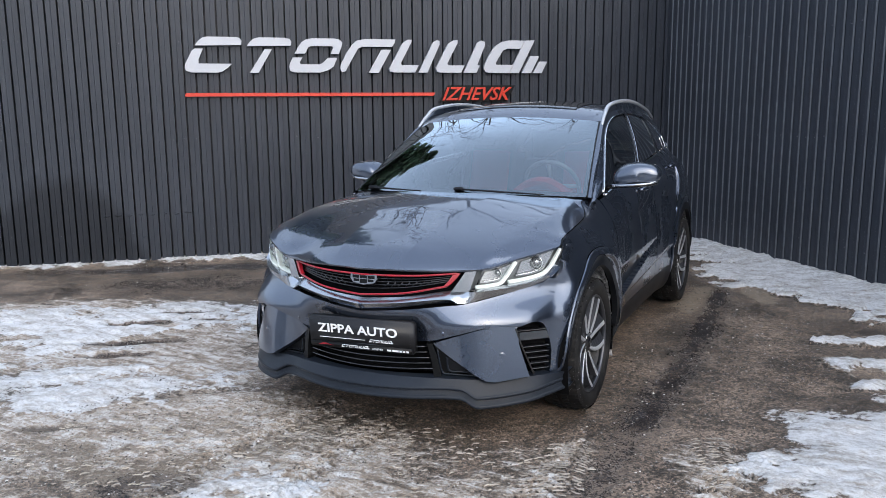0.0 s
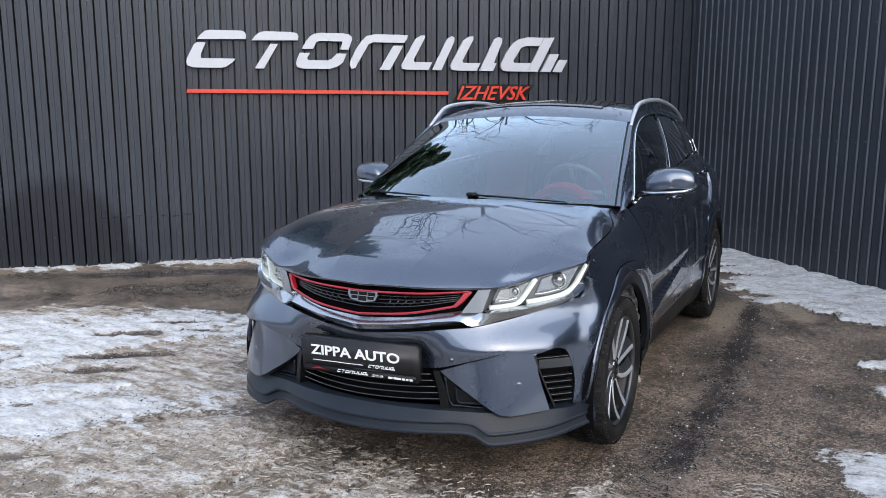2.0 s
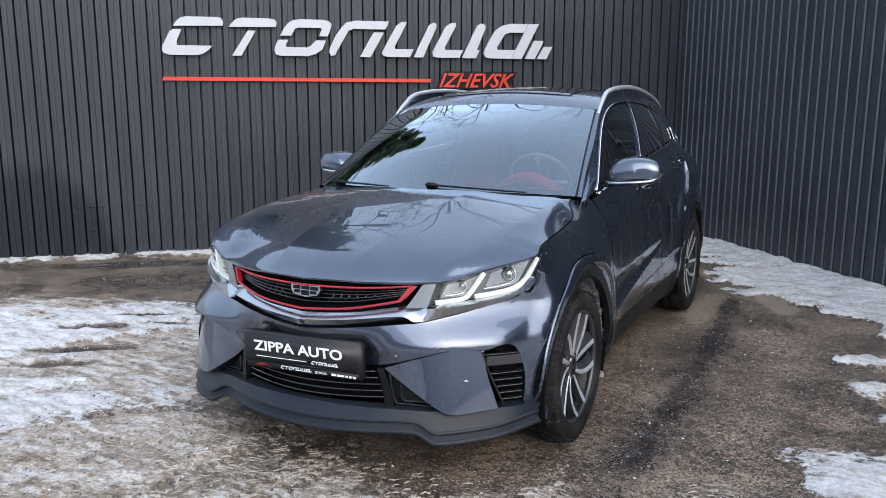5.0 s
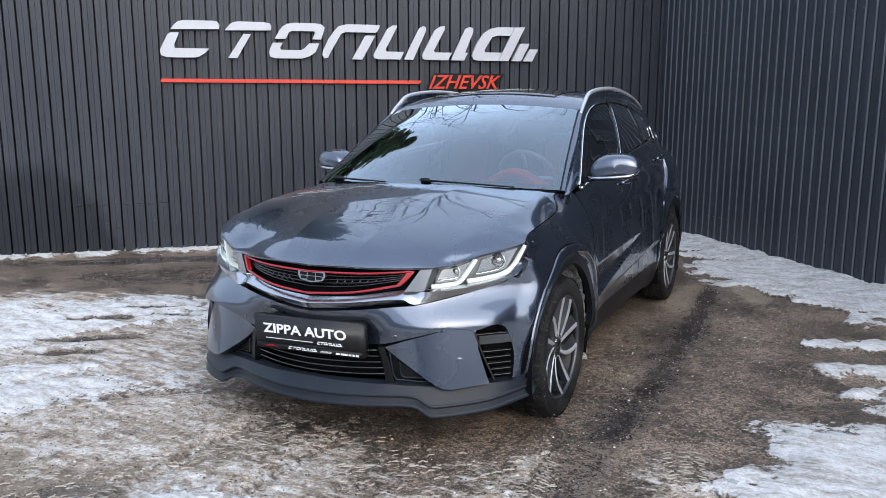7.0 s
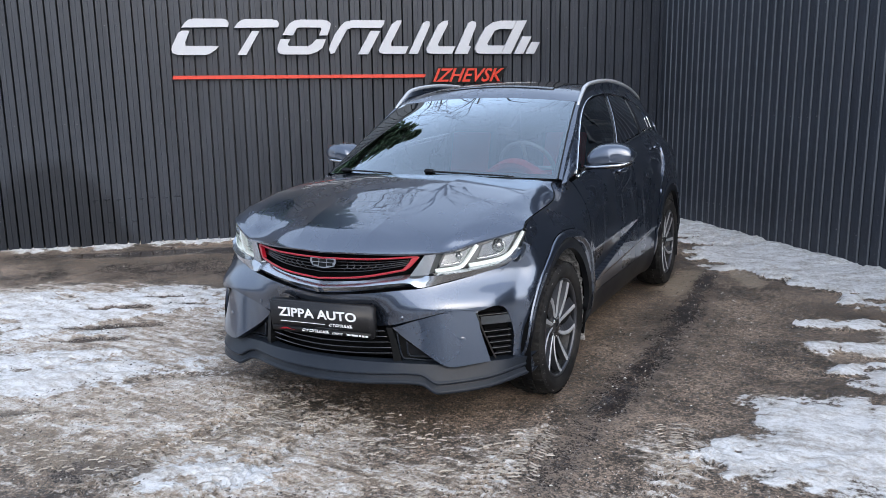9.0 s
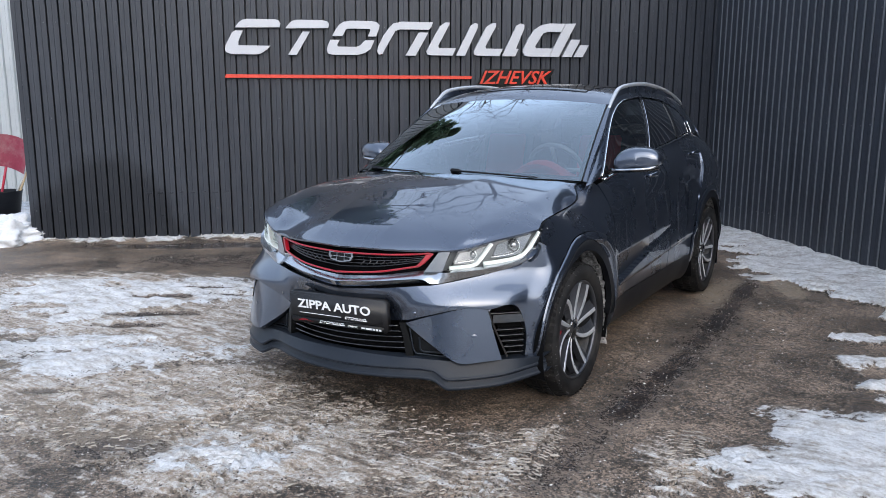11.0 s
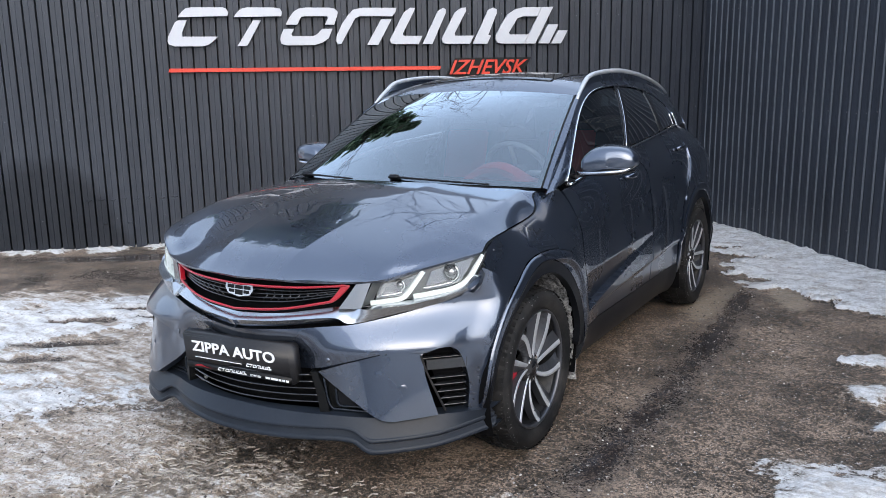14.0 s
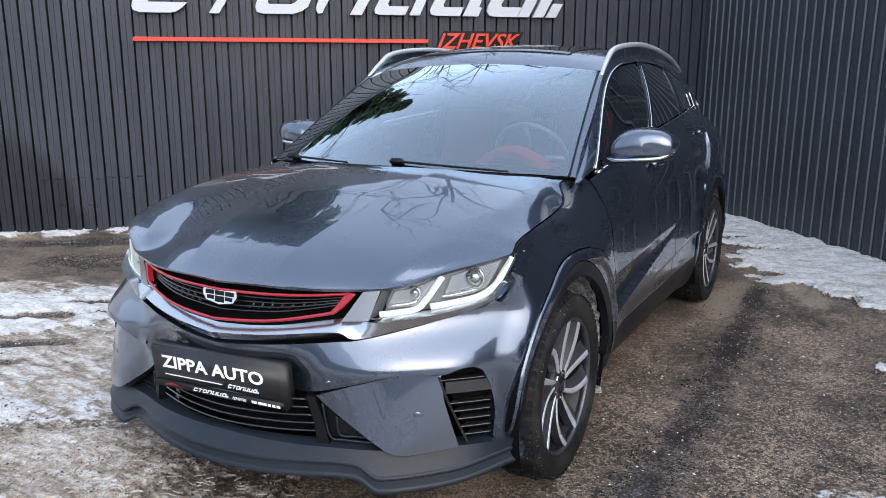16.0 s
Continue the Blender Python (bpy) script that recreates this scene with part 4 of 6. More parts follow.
def side(y, z):
    """The flank: sill, door scallop with its upturned ledge, shoulder, and the turn-in below the glass."""
    m, w, t = mid_z(y), max_x(y), top_z(y)
    x = w + low_off(min(z, m))
    ledge = 0.470 + (y - 0.55) * 0.178
    crest = 0.640 + (y - 0.55) * 0.040
    fade = ease(y, 0.505, 0.56) * max(0.0, 1 - max(0.0, y - 0.8) / 0.90)
    if z > ledge and crest > ledge + 0.004:
        x -= 0.036 * fade * max(0.0, 1 - (z - ledge) / (crest - ledge)) ** 0.9
    crease = 0.462 + (y - 0.55) * 0.052
    if 0.56 < y < 2.2 and z < crease:
        x -= 0.014 * ease(y, 0.56, 0.75) * min(1.0, (crease - z) / 0.018)
    for hub in (0.0, BASE):
        r = math.hypot(y - hub, z - HUB_Z)
        e = flare_edge(hub, y, z) if abs(y - hub) < 0.7 else 0.5085
        x += 0.010 * (1 - ease(r, e, e + 0.10)) + 0.009 * (ease(r, e - 0.053, e - 0.038) - ease(r, e - 0.009, e + 0.004))
    if z > m:
        s = (z - m) / (t - m)
        p = 1.55 + 0.75 * ease(y, 0.35, 0.90)
        x -= (w - top_x(y)) * (s ** p if s < 1 else 1 + p * (s - 1))
    return x, y, z


shut_z = curve((-0.42, 0.860), (-0.345, 0.902), (-0.295, 0.930), (-0.1, 0.948), (0.17, 0.972), (0.232, 1.000), (0.264, 1.042), (0.32, 1.052), (0.38, 1.048), (0.50, 1.043))


def shut_x(y):
    """The shut line between bonnet and fender."""
    return side(y, shut_z(y))[0]


def side_w(y, w, low=0.392):
    return side(y, low + w * (top_z(y) - low))


roof_z = curve((0.30, 1.035), (0.42, 1.090), (0.56, 1.168), (0.75, 1.292), (0.95, 1.422), (1.08, 1.490), (1.25, 1.528), (1.6, 1.546), (2.2, 1.528), (2.7, 1.475), (3.1, 1.385))
roof_x = curve((0.30, 0.768), (0.42, 0.750), (0.56, 0.728), (0.75, 0.698), (0.95, 0.654), (1.08, 0.634), (1.25, 0.632), (1.6, 0.628), (2.2, 0.608), (2.7, 0.575), (3.1, 0.535))


def upper(y, z):
    """The side of the glasshouse, from the belt line up to the gutter."""
    b, t = top_z(y), roof_z(y)
    s = (z - b) / max(0.02, t - b)
    s = min(max(s, -0.2), 1.15)
    return top_x(y) + (roof_x(y) - top_x(y)) * s + 0.018 * math.sin(math.pi * min(max(s, 0), 1)), y, z


def roof(x, y):
    k = x / max(0.3, roof_x(y))
    return x, y, roof_z(y) + 0.058 * (1 - k * k) * ease(y, 0.8, 1.3) + 0.035 * (1 - k * k) * (1 - ease(y, 0.8, 1.3))


def screen(u, v):
    """The windscreen: u from -1 to 1 across, v from 0 at the cowl to 1 at the roof."""
    k = u * u
    a = Vector((0.738 * u, 0.212 + 0.118 * k, 1.080 - 0.016 * k))
    b = Vector((0.612 * u, 0.958 + 0.060 * k, 1.500 - 0.036 * k))
    p = a.lerp(b, v) + Vector((0, -0.5, 0.85)) * (0.040 * math.sin(math.pi * v ** 1.15) * (1 - 0.75 * u * u))
    return p


def nose(x, z, h=0.0):
    """The front of the car: a bow in plan, leaning back above the lamps."""
    y = -0.84 + 0.642 * x * x + h + 0.022 * (1 - ease(x, 0.0, 0.45)) * ease(z, 0.63, 0.70)
    y += max(0.0, x - 0.49) * 0.18 * ease(z, 0.58, 0.735)
    if z > 0.70:
        y += (z - 0.70) * 0.22 * (1 - 0.75 * min(1, max(0, (x - 0.49) / 0.33)))
    return x, y, z


def bumper(x, z):
    k = (1 - ease(z, 0.572, 0.722)) if z > 0.572 else 1.0
    h = -0.080 * ease(x, 0.20, 0.60) * (1 - ease(x, 0.72, 0.865)) * k
    if z < 0.64:
        h += 0.045 * (1 - ease(x, 0.20, 0.40)) * (1 - ease(z, 0.53, 0.64))
    x, y, z = nose(x, z, h)
    if x > 0.80:
        under = 1 - ease(math.hypot(y, z - HUB_Z), flare_edge(0.0, y, z) - 0.002, flare_edge(0.0, y, z) + 0.004)
        x += (side(max(y, -0.37), z)[0] - 0.012 * under - x) * ease(x, 0.80, 0.885)
    return x, y, z


def fang(x, z):
    return nose(x, z, -0.004 - 0.066 * ease(x, 0.28, 0.60) + 0.235 * (z - 0.43) * ease(x, 0.30, 0.60))


front_y = curve((0.0, -0.812), (0.25, -0.785), (0.45, -0.712), (0.52, -0.655), (0.66, -0.515), (0.82, -0.352))
front_z = curve((0.0, 0.826), (0.25, 0.829), (0.45, 0.829), (0.52, 0.826), (0.66, 0.862), (0.82, 0.907))
rear_y = curve((0.0, 0.120), (0.4, 0.170), (0.745, 0.315))
crease_x = curve((-0.85, 0.172), (-0.612, 0.196), (-0.39, 0.219), (-0.2, 0.246), (0.0, 0.282), (0.3, 0.33))
crease_z = curve((-0.85, 0.835), (-0.72, 0.890), (-0.612, 0.927), (-0.513, 0.957), (-0.39, 0.988), (-0.297, 1.011), (-0.201, 1.035), (-0.104, 1.056), (0.0, 1.075), (0.12, 1.086), (0.3, 1.09))
lamp_x = curve((-0.72, 0.47), (-0.655, 0.52), (-0.515, 0.66), (-0.352, 0.82), (-0.30, 0.87))
ridge_x = curve((-0.85, 0.44), (-0.632, 0.517), (-0.555, 0.557), (-0.477, 0.587), (-0.353, 0.641), (-0.253, 0.678), (-0.149, 0.705), (0.036, 0.712), (0.16, 0.698), (0.32, 0.675))
ridge_z = curve((-0.85, 0.78), (-0.632, 0.850), (-0.555, 0.890), (-0.477, 0.921), (-0.353, 0.960), (-0.253, 0.986), (-0.149, 1.008), (0.036, 1.035), (0.16, 1.048), (0.25, 1.058), (0.32, 1.062))


def bonnet(x, y):
    """The bonnet: a flat middle between two sharp creases, panels that run out level to a muscular ridge, and a shoulder that drops to the shut line."""
    a = abs(x)
    cx, cz, kx, kz, ex, ez = crease_x(y), crease_z(y), ridge_x(y), ridge_z(y), min(shut_x(y) - 0.006, lamp_x(y)), shut_z(y)
    if y < -0.345:
        ez = front_z(ex)
    if a <= cx:
        z = cz + 0.004 * (1 - (a / cx) ** 2)
    else:
        inner = cz + (kz - cz) * (a - cx) / (kx - cx)
        s = min(1.0, (a - kx) / max(0.02, ex - kx))
        outer = kz + (ez - kz) * (0.84 * s + 0.16 * s * abs(s))
        k = 0.016 * ease(y, -0.50, -0.35) * ease(s, -1.0, -0.5) * (1 - ease(s, 0.3, 1.0))
        u = min(1.0, max(0.0, 0.5 + 0.5 * (outer - inner) / max(k, 1e-6))) if k > 1e-5 else float(a < kx)
        z = outer + (inner - outer) * u - k * u * (1 - u)
    t = min(1.0, max(0.0, (y - front_y(a)) / (0.15 - 0.12 * ease(a, 0.44, 0.60))))
    return x, y, front_z(a) + (z - front_z(a)) * (1 - (1 - t) ** 2.2)


# the yard falls a little towards the car's right side
CAR_POSE = pose(0.85, 0, 0, 0, -0.6, 0) @ pose(-0.86, 0, 0)
car = thing("parked_car", "dark grey-blue metallic compact suv parked nose-out on icy asphalt", "car", "", CAR_POSE)


def both(name, A, B, f, out, material, parent=None, **kw):
    return [skin(name, A, B, f, out, material, parent or car, sx=s, **kw) for s in (1, -1)]


def arc(hub, radius, a0, a1, n):
    return [(hub + radius * math.cos(radians(a0 + (a1 - a0) * k / n)), HUB_Z + radius * math.sin(radians(a0 + (a1 - a0) * k / n))) for k in range(n + 1)]


# painted flanks
FENDER = [(-0.352, 0.846), (-0.342, 0.893)] + [(y, shut_z(y) - 0.004) for y in (-0.24, -0.10, 0.04, 0.15, 0.20, 0.235, 0.262, 0.30, 0.38, 0.475)] + [(0.500, 0.94), (0.503, 0.75), (0.505, 0.60), (0.51, 0.47), (0.515, 0.345)]
both("fender", [arc(0, min(flare_r(a) + 0.0035, 0.512 / max(0.2, math.cos(radians(a)))), a, a, 1)[0] for a in range(118, -1, -8)], FENDER, side, (1, 0, 0.2), PAINT, nu=64, nv=16)
# dark strip added along the shut line to stand in for the gap's shade
for s in (1, -1):
    line = [(s * (shut_x(y) - 0.003), y, shut_z(y) - 0.008) for y in np.linspace(-0.34, 0.30, 50)]
    part("bonnet_seal", tube(line, 0.0032, 6), TRIM, car, "dark line painting the shade of the bonnet gap")
DOOR_F = [(0.523, 0.0), (0.518, 0.2), (0.512, 0.5), (0.508, 0.8), (0.508, 0.985)]
DOOR_R = [(1.55, 0.0), (1.575, 0.25), (1.575, 0.55), (1.52, 0.80), (1.345, 0.985)]
both("front_door", DOOR_F, DOOR_R, side_w, (1, 0, 0), PAINT, nu=110, nv=50)
DOOR2_F = [(1.559, 0.0), (1.584, 0.25), (1.584, 0.55), (1.529, 0.80), (1.354, 0.985)]
DOOR2_R = [(2.075, 0.0), (2.098, 0.16), (2.19, 0.40), (2.36, 0.62), (2.44, 0.985)]
both("rear_door", DOOR2_F, DOOR2_R, side_w, (1, 0, 0), PAINT, nu=90, nv=24)
QUARTER = [(y + 0.0085, 0.345 + w * (top_z(y) - 0.345)) for y, w in trace(DOOR2_R, 6)] + [(2.7, top_z(2.7) - 0.004), (3.0, top_z(3.0) - 0.004), (3.25, 1.13), (3.30, 0.95), (3.33, 0.80), (3.10, 0.74)]
both("quarter_panel", arc(BASE, ARCH, 180, 50, 10), QUARTER, side, (1, 0, 0.1), PAINT, nu=40, nv=10)
FRONT_A = [196 - 198 * k / 24 for k in range(25)]


def front_arc(radius, tuck):
    return [arc(0, radius - tuck * ease(a, 75, 135), a, a, 1)[0] for a in FRONT_A]


both("arch_trim", front_arc(0.408, 0.030), front_arc(0.459, 0.052), side, (1, 0, 0), PLASTIC, nu=56, nv=4, flange=0.03)
both("arch_flare", front_arc(0.463, 0.052), [arc(0, min(flare_r(a), 0.5085 / max(0.2, math.cos(radians(a)))), a, a, 1)[0] for a in FRONT_A], side, (1, 0, 0), PAINT, nu=60, nv=8, flange=0.02)
both("arch_trim", arc(BASE, 0.408, 182, -2, 14), arc(BASE, 0.459, 182, -2, 14), side, (1, 0, 0), PLASTIC, nu=44, nv=4, flange=0.03)
both("arch_flare", arc(BASE, 0.463, 182, 20, 14), arc(BASE, 0.5085, 182, 20, 14), side, (1, 0, 0), PAINT, nu=44, nv=8, flange=0.02)
both("sill", [(0.44, 0.18), (1.3, 0.18), (2.15, 0.19)], [(0.50, 0.386), (1.3, 0.386), (2.09, 0.388)], side, (1, 0, -0.2), PLASTIC, nu=20, nv=8, flange=0.05)
both("rear_bumper_side", [(3.10, 0.30), (3.25, 0.32), (3.40, 0.34)], [(3.06, 0.73), (3.22, 0.765), (3.36, 0.79)], side, (1, 0, 0), PLASTIC, nu=12, nv=8, flange=0.03)

# glasshouse
OUTLINE = [(0.530, 1.075), (0.68, 1.200), (0.84, 1.322), (1.0, 1.420), (1.15, 1.478), (1.32, 1.503), (1.6, 1.512), (1.95, 1.494), (2.2, 1.458), (2.38, 1.398), (2.49, 1.32), (2.53, 1.240)]
GUTTER = [(0.315, 1.040), (0.44, roof_z(0.44)), (0.60, roof_z(0.60)), (0.78, roof_z(0.78)), (0.95, roof_z(0.95)), (1.10, roof_z(1.10)), (1.32, roof_z(1.32)), (1.65, roof_z(1.65)), (2.0, roof_z(2.0)), (2.4, roof_z(2.4)), (2.75, roof_z(2.75)), (3.0, 1.40), (3.04, 1.245)]
both("roof_pillar", OUTLINE, GUTTER, upper, (1, 0, 0.4), PAINT, nu=66, nv=8)


def belt(y0, y1, lift, n=6):
    return [(y0 + (y1 - y0) * k / n, top_z(y0 + (y1 - y0) * k / n) + lift) for k in range(n + 1)]


rim_z = curve(*OUTLINE)


def inset(y, z, d=-0.010):
    p = upper(y, z)
    return p[0] + d, p[1], p[2]


def window(name, y0, y1, t0, t1, material, lift=0.0):
    """A side pane between belt positions y0..y1 and rim positions t0..t1."""
    lo = belt(y0, y1, 0.014)
    hi = [(t0 + (t1 - t0) * k / 8, rim_z(t0 + (t1 - t0) * k / 8) - 0.012) for k in range(9)]
    return both(name, trace(lo, 16), trace(hi, 16), lambda y, z: inset(y, z, -0.006), (1, 0, 0.3), material, nu=16, nv=12, flange=0.004)


def surround(y, z):
    return inset(y, z, -0.010)


for y0, y1, t0, t1 in ((1.275, 1.345, 1.505, 1.60), (2.02, 2.09, 2.02, 2.10)):
    lo, hi = belt(y0, y1, 0.004, 4), [(t0 + (t1 - t0) * k / 4, rim_z(t0 + (t1 - t0) * k / 4) - 0.002) for k in range(5)]
    both("window_pillar", lo, hi, lambda y, z: inset(y, z, -0.001), (1, 0, 0.3), BLACK, nu=4, nv=10, flange=0.01)
window("front_side_window", 0.66, 1.275, 0.62, 1.505, FRONT_SIDE)
window("rear_side_window", 1.345, 2.02, 1.60, 2.02, TINTED)
window("quarter_window", 2.09, 2.51, 2.10, 2.495, TINTED)
both("mirror_base", belt(0.535, 0.66, 0.004, 3), [(0.545, 1.078), (0.575, 1.10), (0.60, 1.12), (0.625, 1.14)], lambda y, z: inset(y, z, 0.0), (1, 0, 0.3), BLACK, nu=6, nv=4, flange=0.01)
for s in (1, -1):
    line = [upper(y, top_z(y) + 0.006) for y in np.linspace(0.56, 2.525, 30)]
    part("belt_moulding", tube([(s * (x + 0.004), y, z) for x, y, z in line], 0.0085, 6, flat=0.7), BRIGHT, car, "bright chrome window moulding")
    line = [upper(2.528 - 0.03 * u, 1.236 + 0.095 * u) for u in np.linspace(0, 1, 6)]
    part("window_kick", tube([(s * (x + 0.004), y, z) for x, y, z in line], lambda u: 0.015 - 0.011 * u, 6), BRIGHT, car, "bright chrome window moulding")
    line = [upper(*p) for p in trace(OUTLINE[:9], 40)]
    part("window_moulding", tube([(s * (x + 0.003), y, z) for x, y, z in line], 0.0042, 6), BRIGHT, car, "thin chrome window line")
    line = [upper(1.29 + 0.24 * u, top_z(1.29 + 0.24 * u) + 0.012 + (1.478 - top_z(1.53)) * u) for u in np.linspace(0, 1, 10)]
    part("pillar_moulding", tube([(s * (x + 0.002), y, z) for x, y, z in line], 0.0032, 6), CHROME, car)

# roof
def roof_edge(y):
    return roof_x(y) - 0.004


rows = []
for j in range(31):
    v = j / 30
    row = []
    for i in range(25):
        u = -1 + 2 * i / 24
        y = (0.960 + 0.062 * u * u) * (1 - v) + 3.06 * v
        row.append(roof(u * roof_edge(y), y))
    rows.append(row)
part("roof", sheet(rows, (0, 0, 1), 0.01), PAINT, car)
rows = [[(x, y, roof(x, y)[2] + 0.004) for x in np.linspace(-0.43, 0.43, 13)] for y in np.linspace(1.20, 2.25, 13)]
part("sunroof", sheet(rows, (0, 0, 1), 0.004), BLACK, car, "black glass panoramic sunroof")
rows = [[(x, y, roof(x, y)[2] + 0.004 + 0.002 * math.sin((y - 1.155) / 0.05 * math.pi)) for x in np.linspace(-0.42, 0.42, 13)] for y in np.linspace(1.155, 1.205, 5)]
part("wind_deflector", sheet(rows, (0, 0, 1), 0.006), BLACK, car)
for s in (1, -1):
    pts = trace([(0.640, 0.985, 1.442), (0.632, 1.08, 1.508), (0.628, 1.22, 1.568), (0.627, 1.6, 1.596), (0.615, 2.0, 1.582), (0.598, 2.4, 1.540), (0.578, 2.7, 1.489), (0.566, 2.84, 1.458)], 40)
    part("roof_rail", tube([(s * x, y, z) for x, y, z in pts], lambda u: 0.0145 - 0.006 * abs(2 * u - 1) ** 3, 10, flat=0.9), SILVER, car, "silver roof rail")
    rows = [[(s * (x + d), y, z - 0.004 - t * (z - roof_z(y) + 0.004)) for x, y, z in pts] for t, d in ((0, 0.0), (0.5, 0.004), (1, 0.004))]
    part("rail_foot", sheet(rows, (s, 0, 0), 0.02), PAINT, car)

# windscreen with its black border
rows = [[screen(-1 + i / 14, j / 18) for i in range(29)] for j in range(19)]
part("windscreen", sheet(rows, (0, -1, 1), 0.004), WINDSCREEN, car, "clear windscreen reflecting the sky")
for us, vs in ((np.linspace(-1, 1, 29), np.linspace(0.0, 0.055, 3)), (np.linspace(-1, 1, 29), np.linspace(0.965, 1.0, 3)), (np.linspace(-1, -0.965, 3), np.linspace(0.05, 0.97, 19)), (np.linspace(0.965, 1, 3), np.linspace(0.05, 0.97, 19))):
    rows = [[screen(u, v) - Vector((0, -0.5, 0.85)) * 0.006 for u in us] for v in vs]
    part("screen_border", sheet(rows, (0, -1, 1), 0), BLACK, car)
rows = [[(x, rear_y(abs(x)) - 0.02 + 0.12 * t, 1.045 - 0.016 * (x / 0.72) ** 2 + 0.02 * t) for x in np.linspace(-0.745, 0.745, 25)] for t in np.linspace(0, 1, 4)]
part("cowl", sheet(rows, (0, 0, 1), 0.02), PLASTIC, car)
for s in (1, -1):
    a = [Vector(upper(*q)) for q in trace(GUTTER[:6], 60)]
    rows, edge = [], []
    for j in range(25):
        e = screen(1.0, j / 24 * 0.99)
        g = min(a, key=lambda q: abs(q.z - e.z + 0.012))
        rows.append([(s * q.x, q.y, q.z) for q in (e + Vector((0.005, 0.004, -0.002)), e.lerp(g, 0.5) + Vector((0.006, -0.004, 0.004)), g + Vector((0.003, -0.001, 0.0)), g + Vector((0.002, 0.010, -0.004)))])
        edge.append((s * (e.x + 0.001), e.y + 0.003, e.z - 0.001))
    part("pillar_face", sheet(rows, (s, -1, 0.5), 0), PAINT, car)
    part("screen_seal", tube(edge, 0.005, 6), TRIM, car)
part("camera_pod", block((-0.05, 0.86, 1.425), (0.05, 0.97, 1.462), 0.01), BLACK, car)

# bonnet
rows = []
for j in range(57):
    v = (j / 56) ** 1.25
    edge = 0.80
    for _ in range(8):
        edge = shut_x(front_y(edge) + (rear_y(edge) - front_y(edge)) * v) - 0.006
    half = []
    for i in range(37):
        y0 = front_y(0.2) + (rear_y(0.2) - front_y(0.2)) * v
        c = crease_x(y0)
        a = c * i / 10 if i <= 10 else c + (edge - c) * (i - 10) / 26
        half.append((a, front_y(a) + (rear_y(a) - front_y(a)) * v))
    rows.append([bonnet(-a, y) for a, y in half[:0:-1]] + [bonnet(a, y) for a, y in half])
bm = sheet(rows, (0, 0, 1), 0.008)
bm.verts.ensure_lookup_table()
for col in (26, 46):
    for j in range(6, 56):
        e = bm.edges.get((bm.verts[j * 73 + col], bm.verts[(j + 1) * 73 + col]))
        if e:
            e.smooth = False
part("bonnet", bm, PAINT, car, "dark grey-blue bonnet with two sharp creases")

# front bumper and its openings
UP = [(0.0, 0.630), (0.20, 0.645), (0.40, 0.666), (0.47, 0.672), (0.60, 0.700), (0.74, 0.738), (0.788, 0.770), (0.803, 0.808), (0.811, 0.844), (0.838, 0.822), (0.866, 0.799), (0.895, 0.774), (0.916, 0.756), (0.892, 0.70), (0.874, 0.60), (0.868, 0.45), (0.858, 0.318)]
DOWN = [(0.0, 0.470), (0.20, 0.485), (0.32, 0.502), (0.45, 0.538), (0.58, 0.572), (0.65, 0.574), (0.700, 0.566), (0.745, 0.580), (0.778, 0.566), (0.796, 0.50), (0.804, 0.42), (0.800, 0.318)]
both("front_bumper", DOWN, UP, bumper, (0.2, -1, 0), PAINT, nu=70, nv=18, flange=0.045)
FANG_IN = [(0.345, 0.492), (0.40, 0.448), (0.50, 0.380), (0.575, 0.330), (0.618, 0.318)]
FANG_OUT = [(0.45, 0.528), (0.60, 0.566), (0.676, 0.552), (0.697, 0.47), (0.742, 0.330)]
fold_a, fold_b = trace([(0.33, 0.505), (0.45, 0.538), (0.58, 0.572), (0.65, 0.573), (0.694, 0.563)], 24), trace([(0.352, 0.490), (0.45, 0.526), (0.58, 0.560), (0.645, 0.562), (0.680, 0.548)], 24)
for s in (1, -1):
    rows = []
    for j in range(8):
        u = j / 7
        row = []
        for pa, pb in zip(fold_a, fold_b):
            a, b = Vector(bumper(*pa)), Vector(fang(*pb))
            q = a.lerp(b, u) + Vector((0, 0.020, 0.006)) * math.sin(math.pi * u)
            row.append((s * q.x, q.y + 0.001, q.z))
        rows.append(row)
    part("bumper_fold", sheet(rows, (0, -1, -0.5), 0), PAINT, car)
both("bumper_corner", FANG_IN, FANG_OUT, fang, (0.3, -1, 0), PAINT, nu=26, nv=12, flange=0.03)


def back(d):
    return lambda x, z: nose(x, z, d)


# near-black sheet, the shade inside the vent as colour
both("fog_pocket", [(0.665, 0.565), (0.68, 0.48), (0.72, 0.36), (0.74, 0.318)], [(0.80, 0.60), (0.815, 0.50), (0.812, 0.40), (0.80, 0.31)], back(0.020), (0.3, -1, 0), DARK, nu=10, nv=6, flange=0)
for s in (1, -1):
    for k in range(6):
        z = 0.348 + 0.027 * k + (0.052 if k == 5 else 0.0)
        x0, x1 = 0.742 - 0.36 * (z - 0.33), 0.796 - 0.15 * max(0, z - 0.52)
        rows = [[(s * q[0], q[1], q[2]) for q in (nose(x, z + dz, h) for x in np.linspace(x0, x1, 8))] for h, dz in ((0.035, 0.004), (-0.034, 0.0025), (-0.037, 0.0), (-0.034, -0.0025), (0.035, -0.004))]
        part("vent_blade", sheet(rows, (0, 0, 1), 0), BLACK, car)
    rows = [[(s * q[0], q[1], q[2]) for q in (nose(x, z, -0.035) for x in np.linspace(0.690, 0.800, 9))] for z in np.linspace(0.490, 0.528, 4)]
    part("fog_lamp", sheet(rows, (0, -1, 0), 0.03), SMOKED, car, "grey fog lamp strip in the bumper vent")
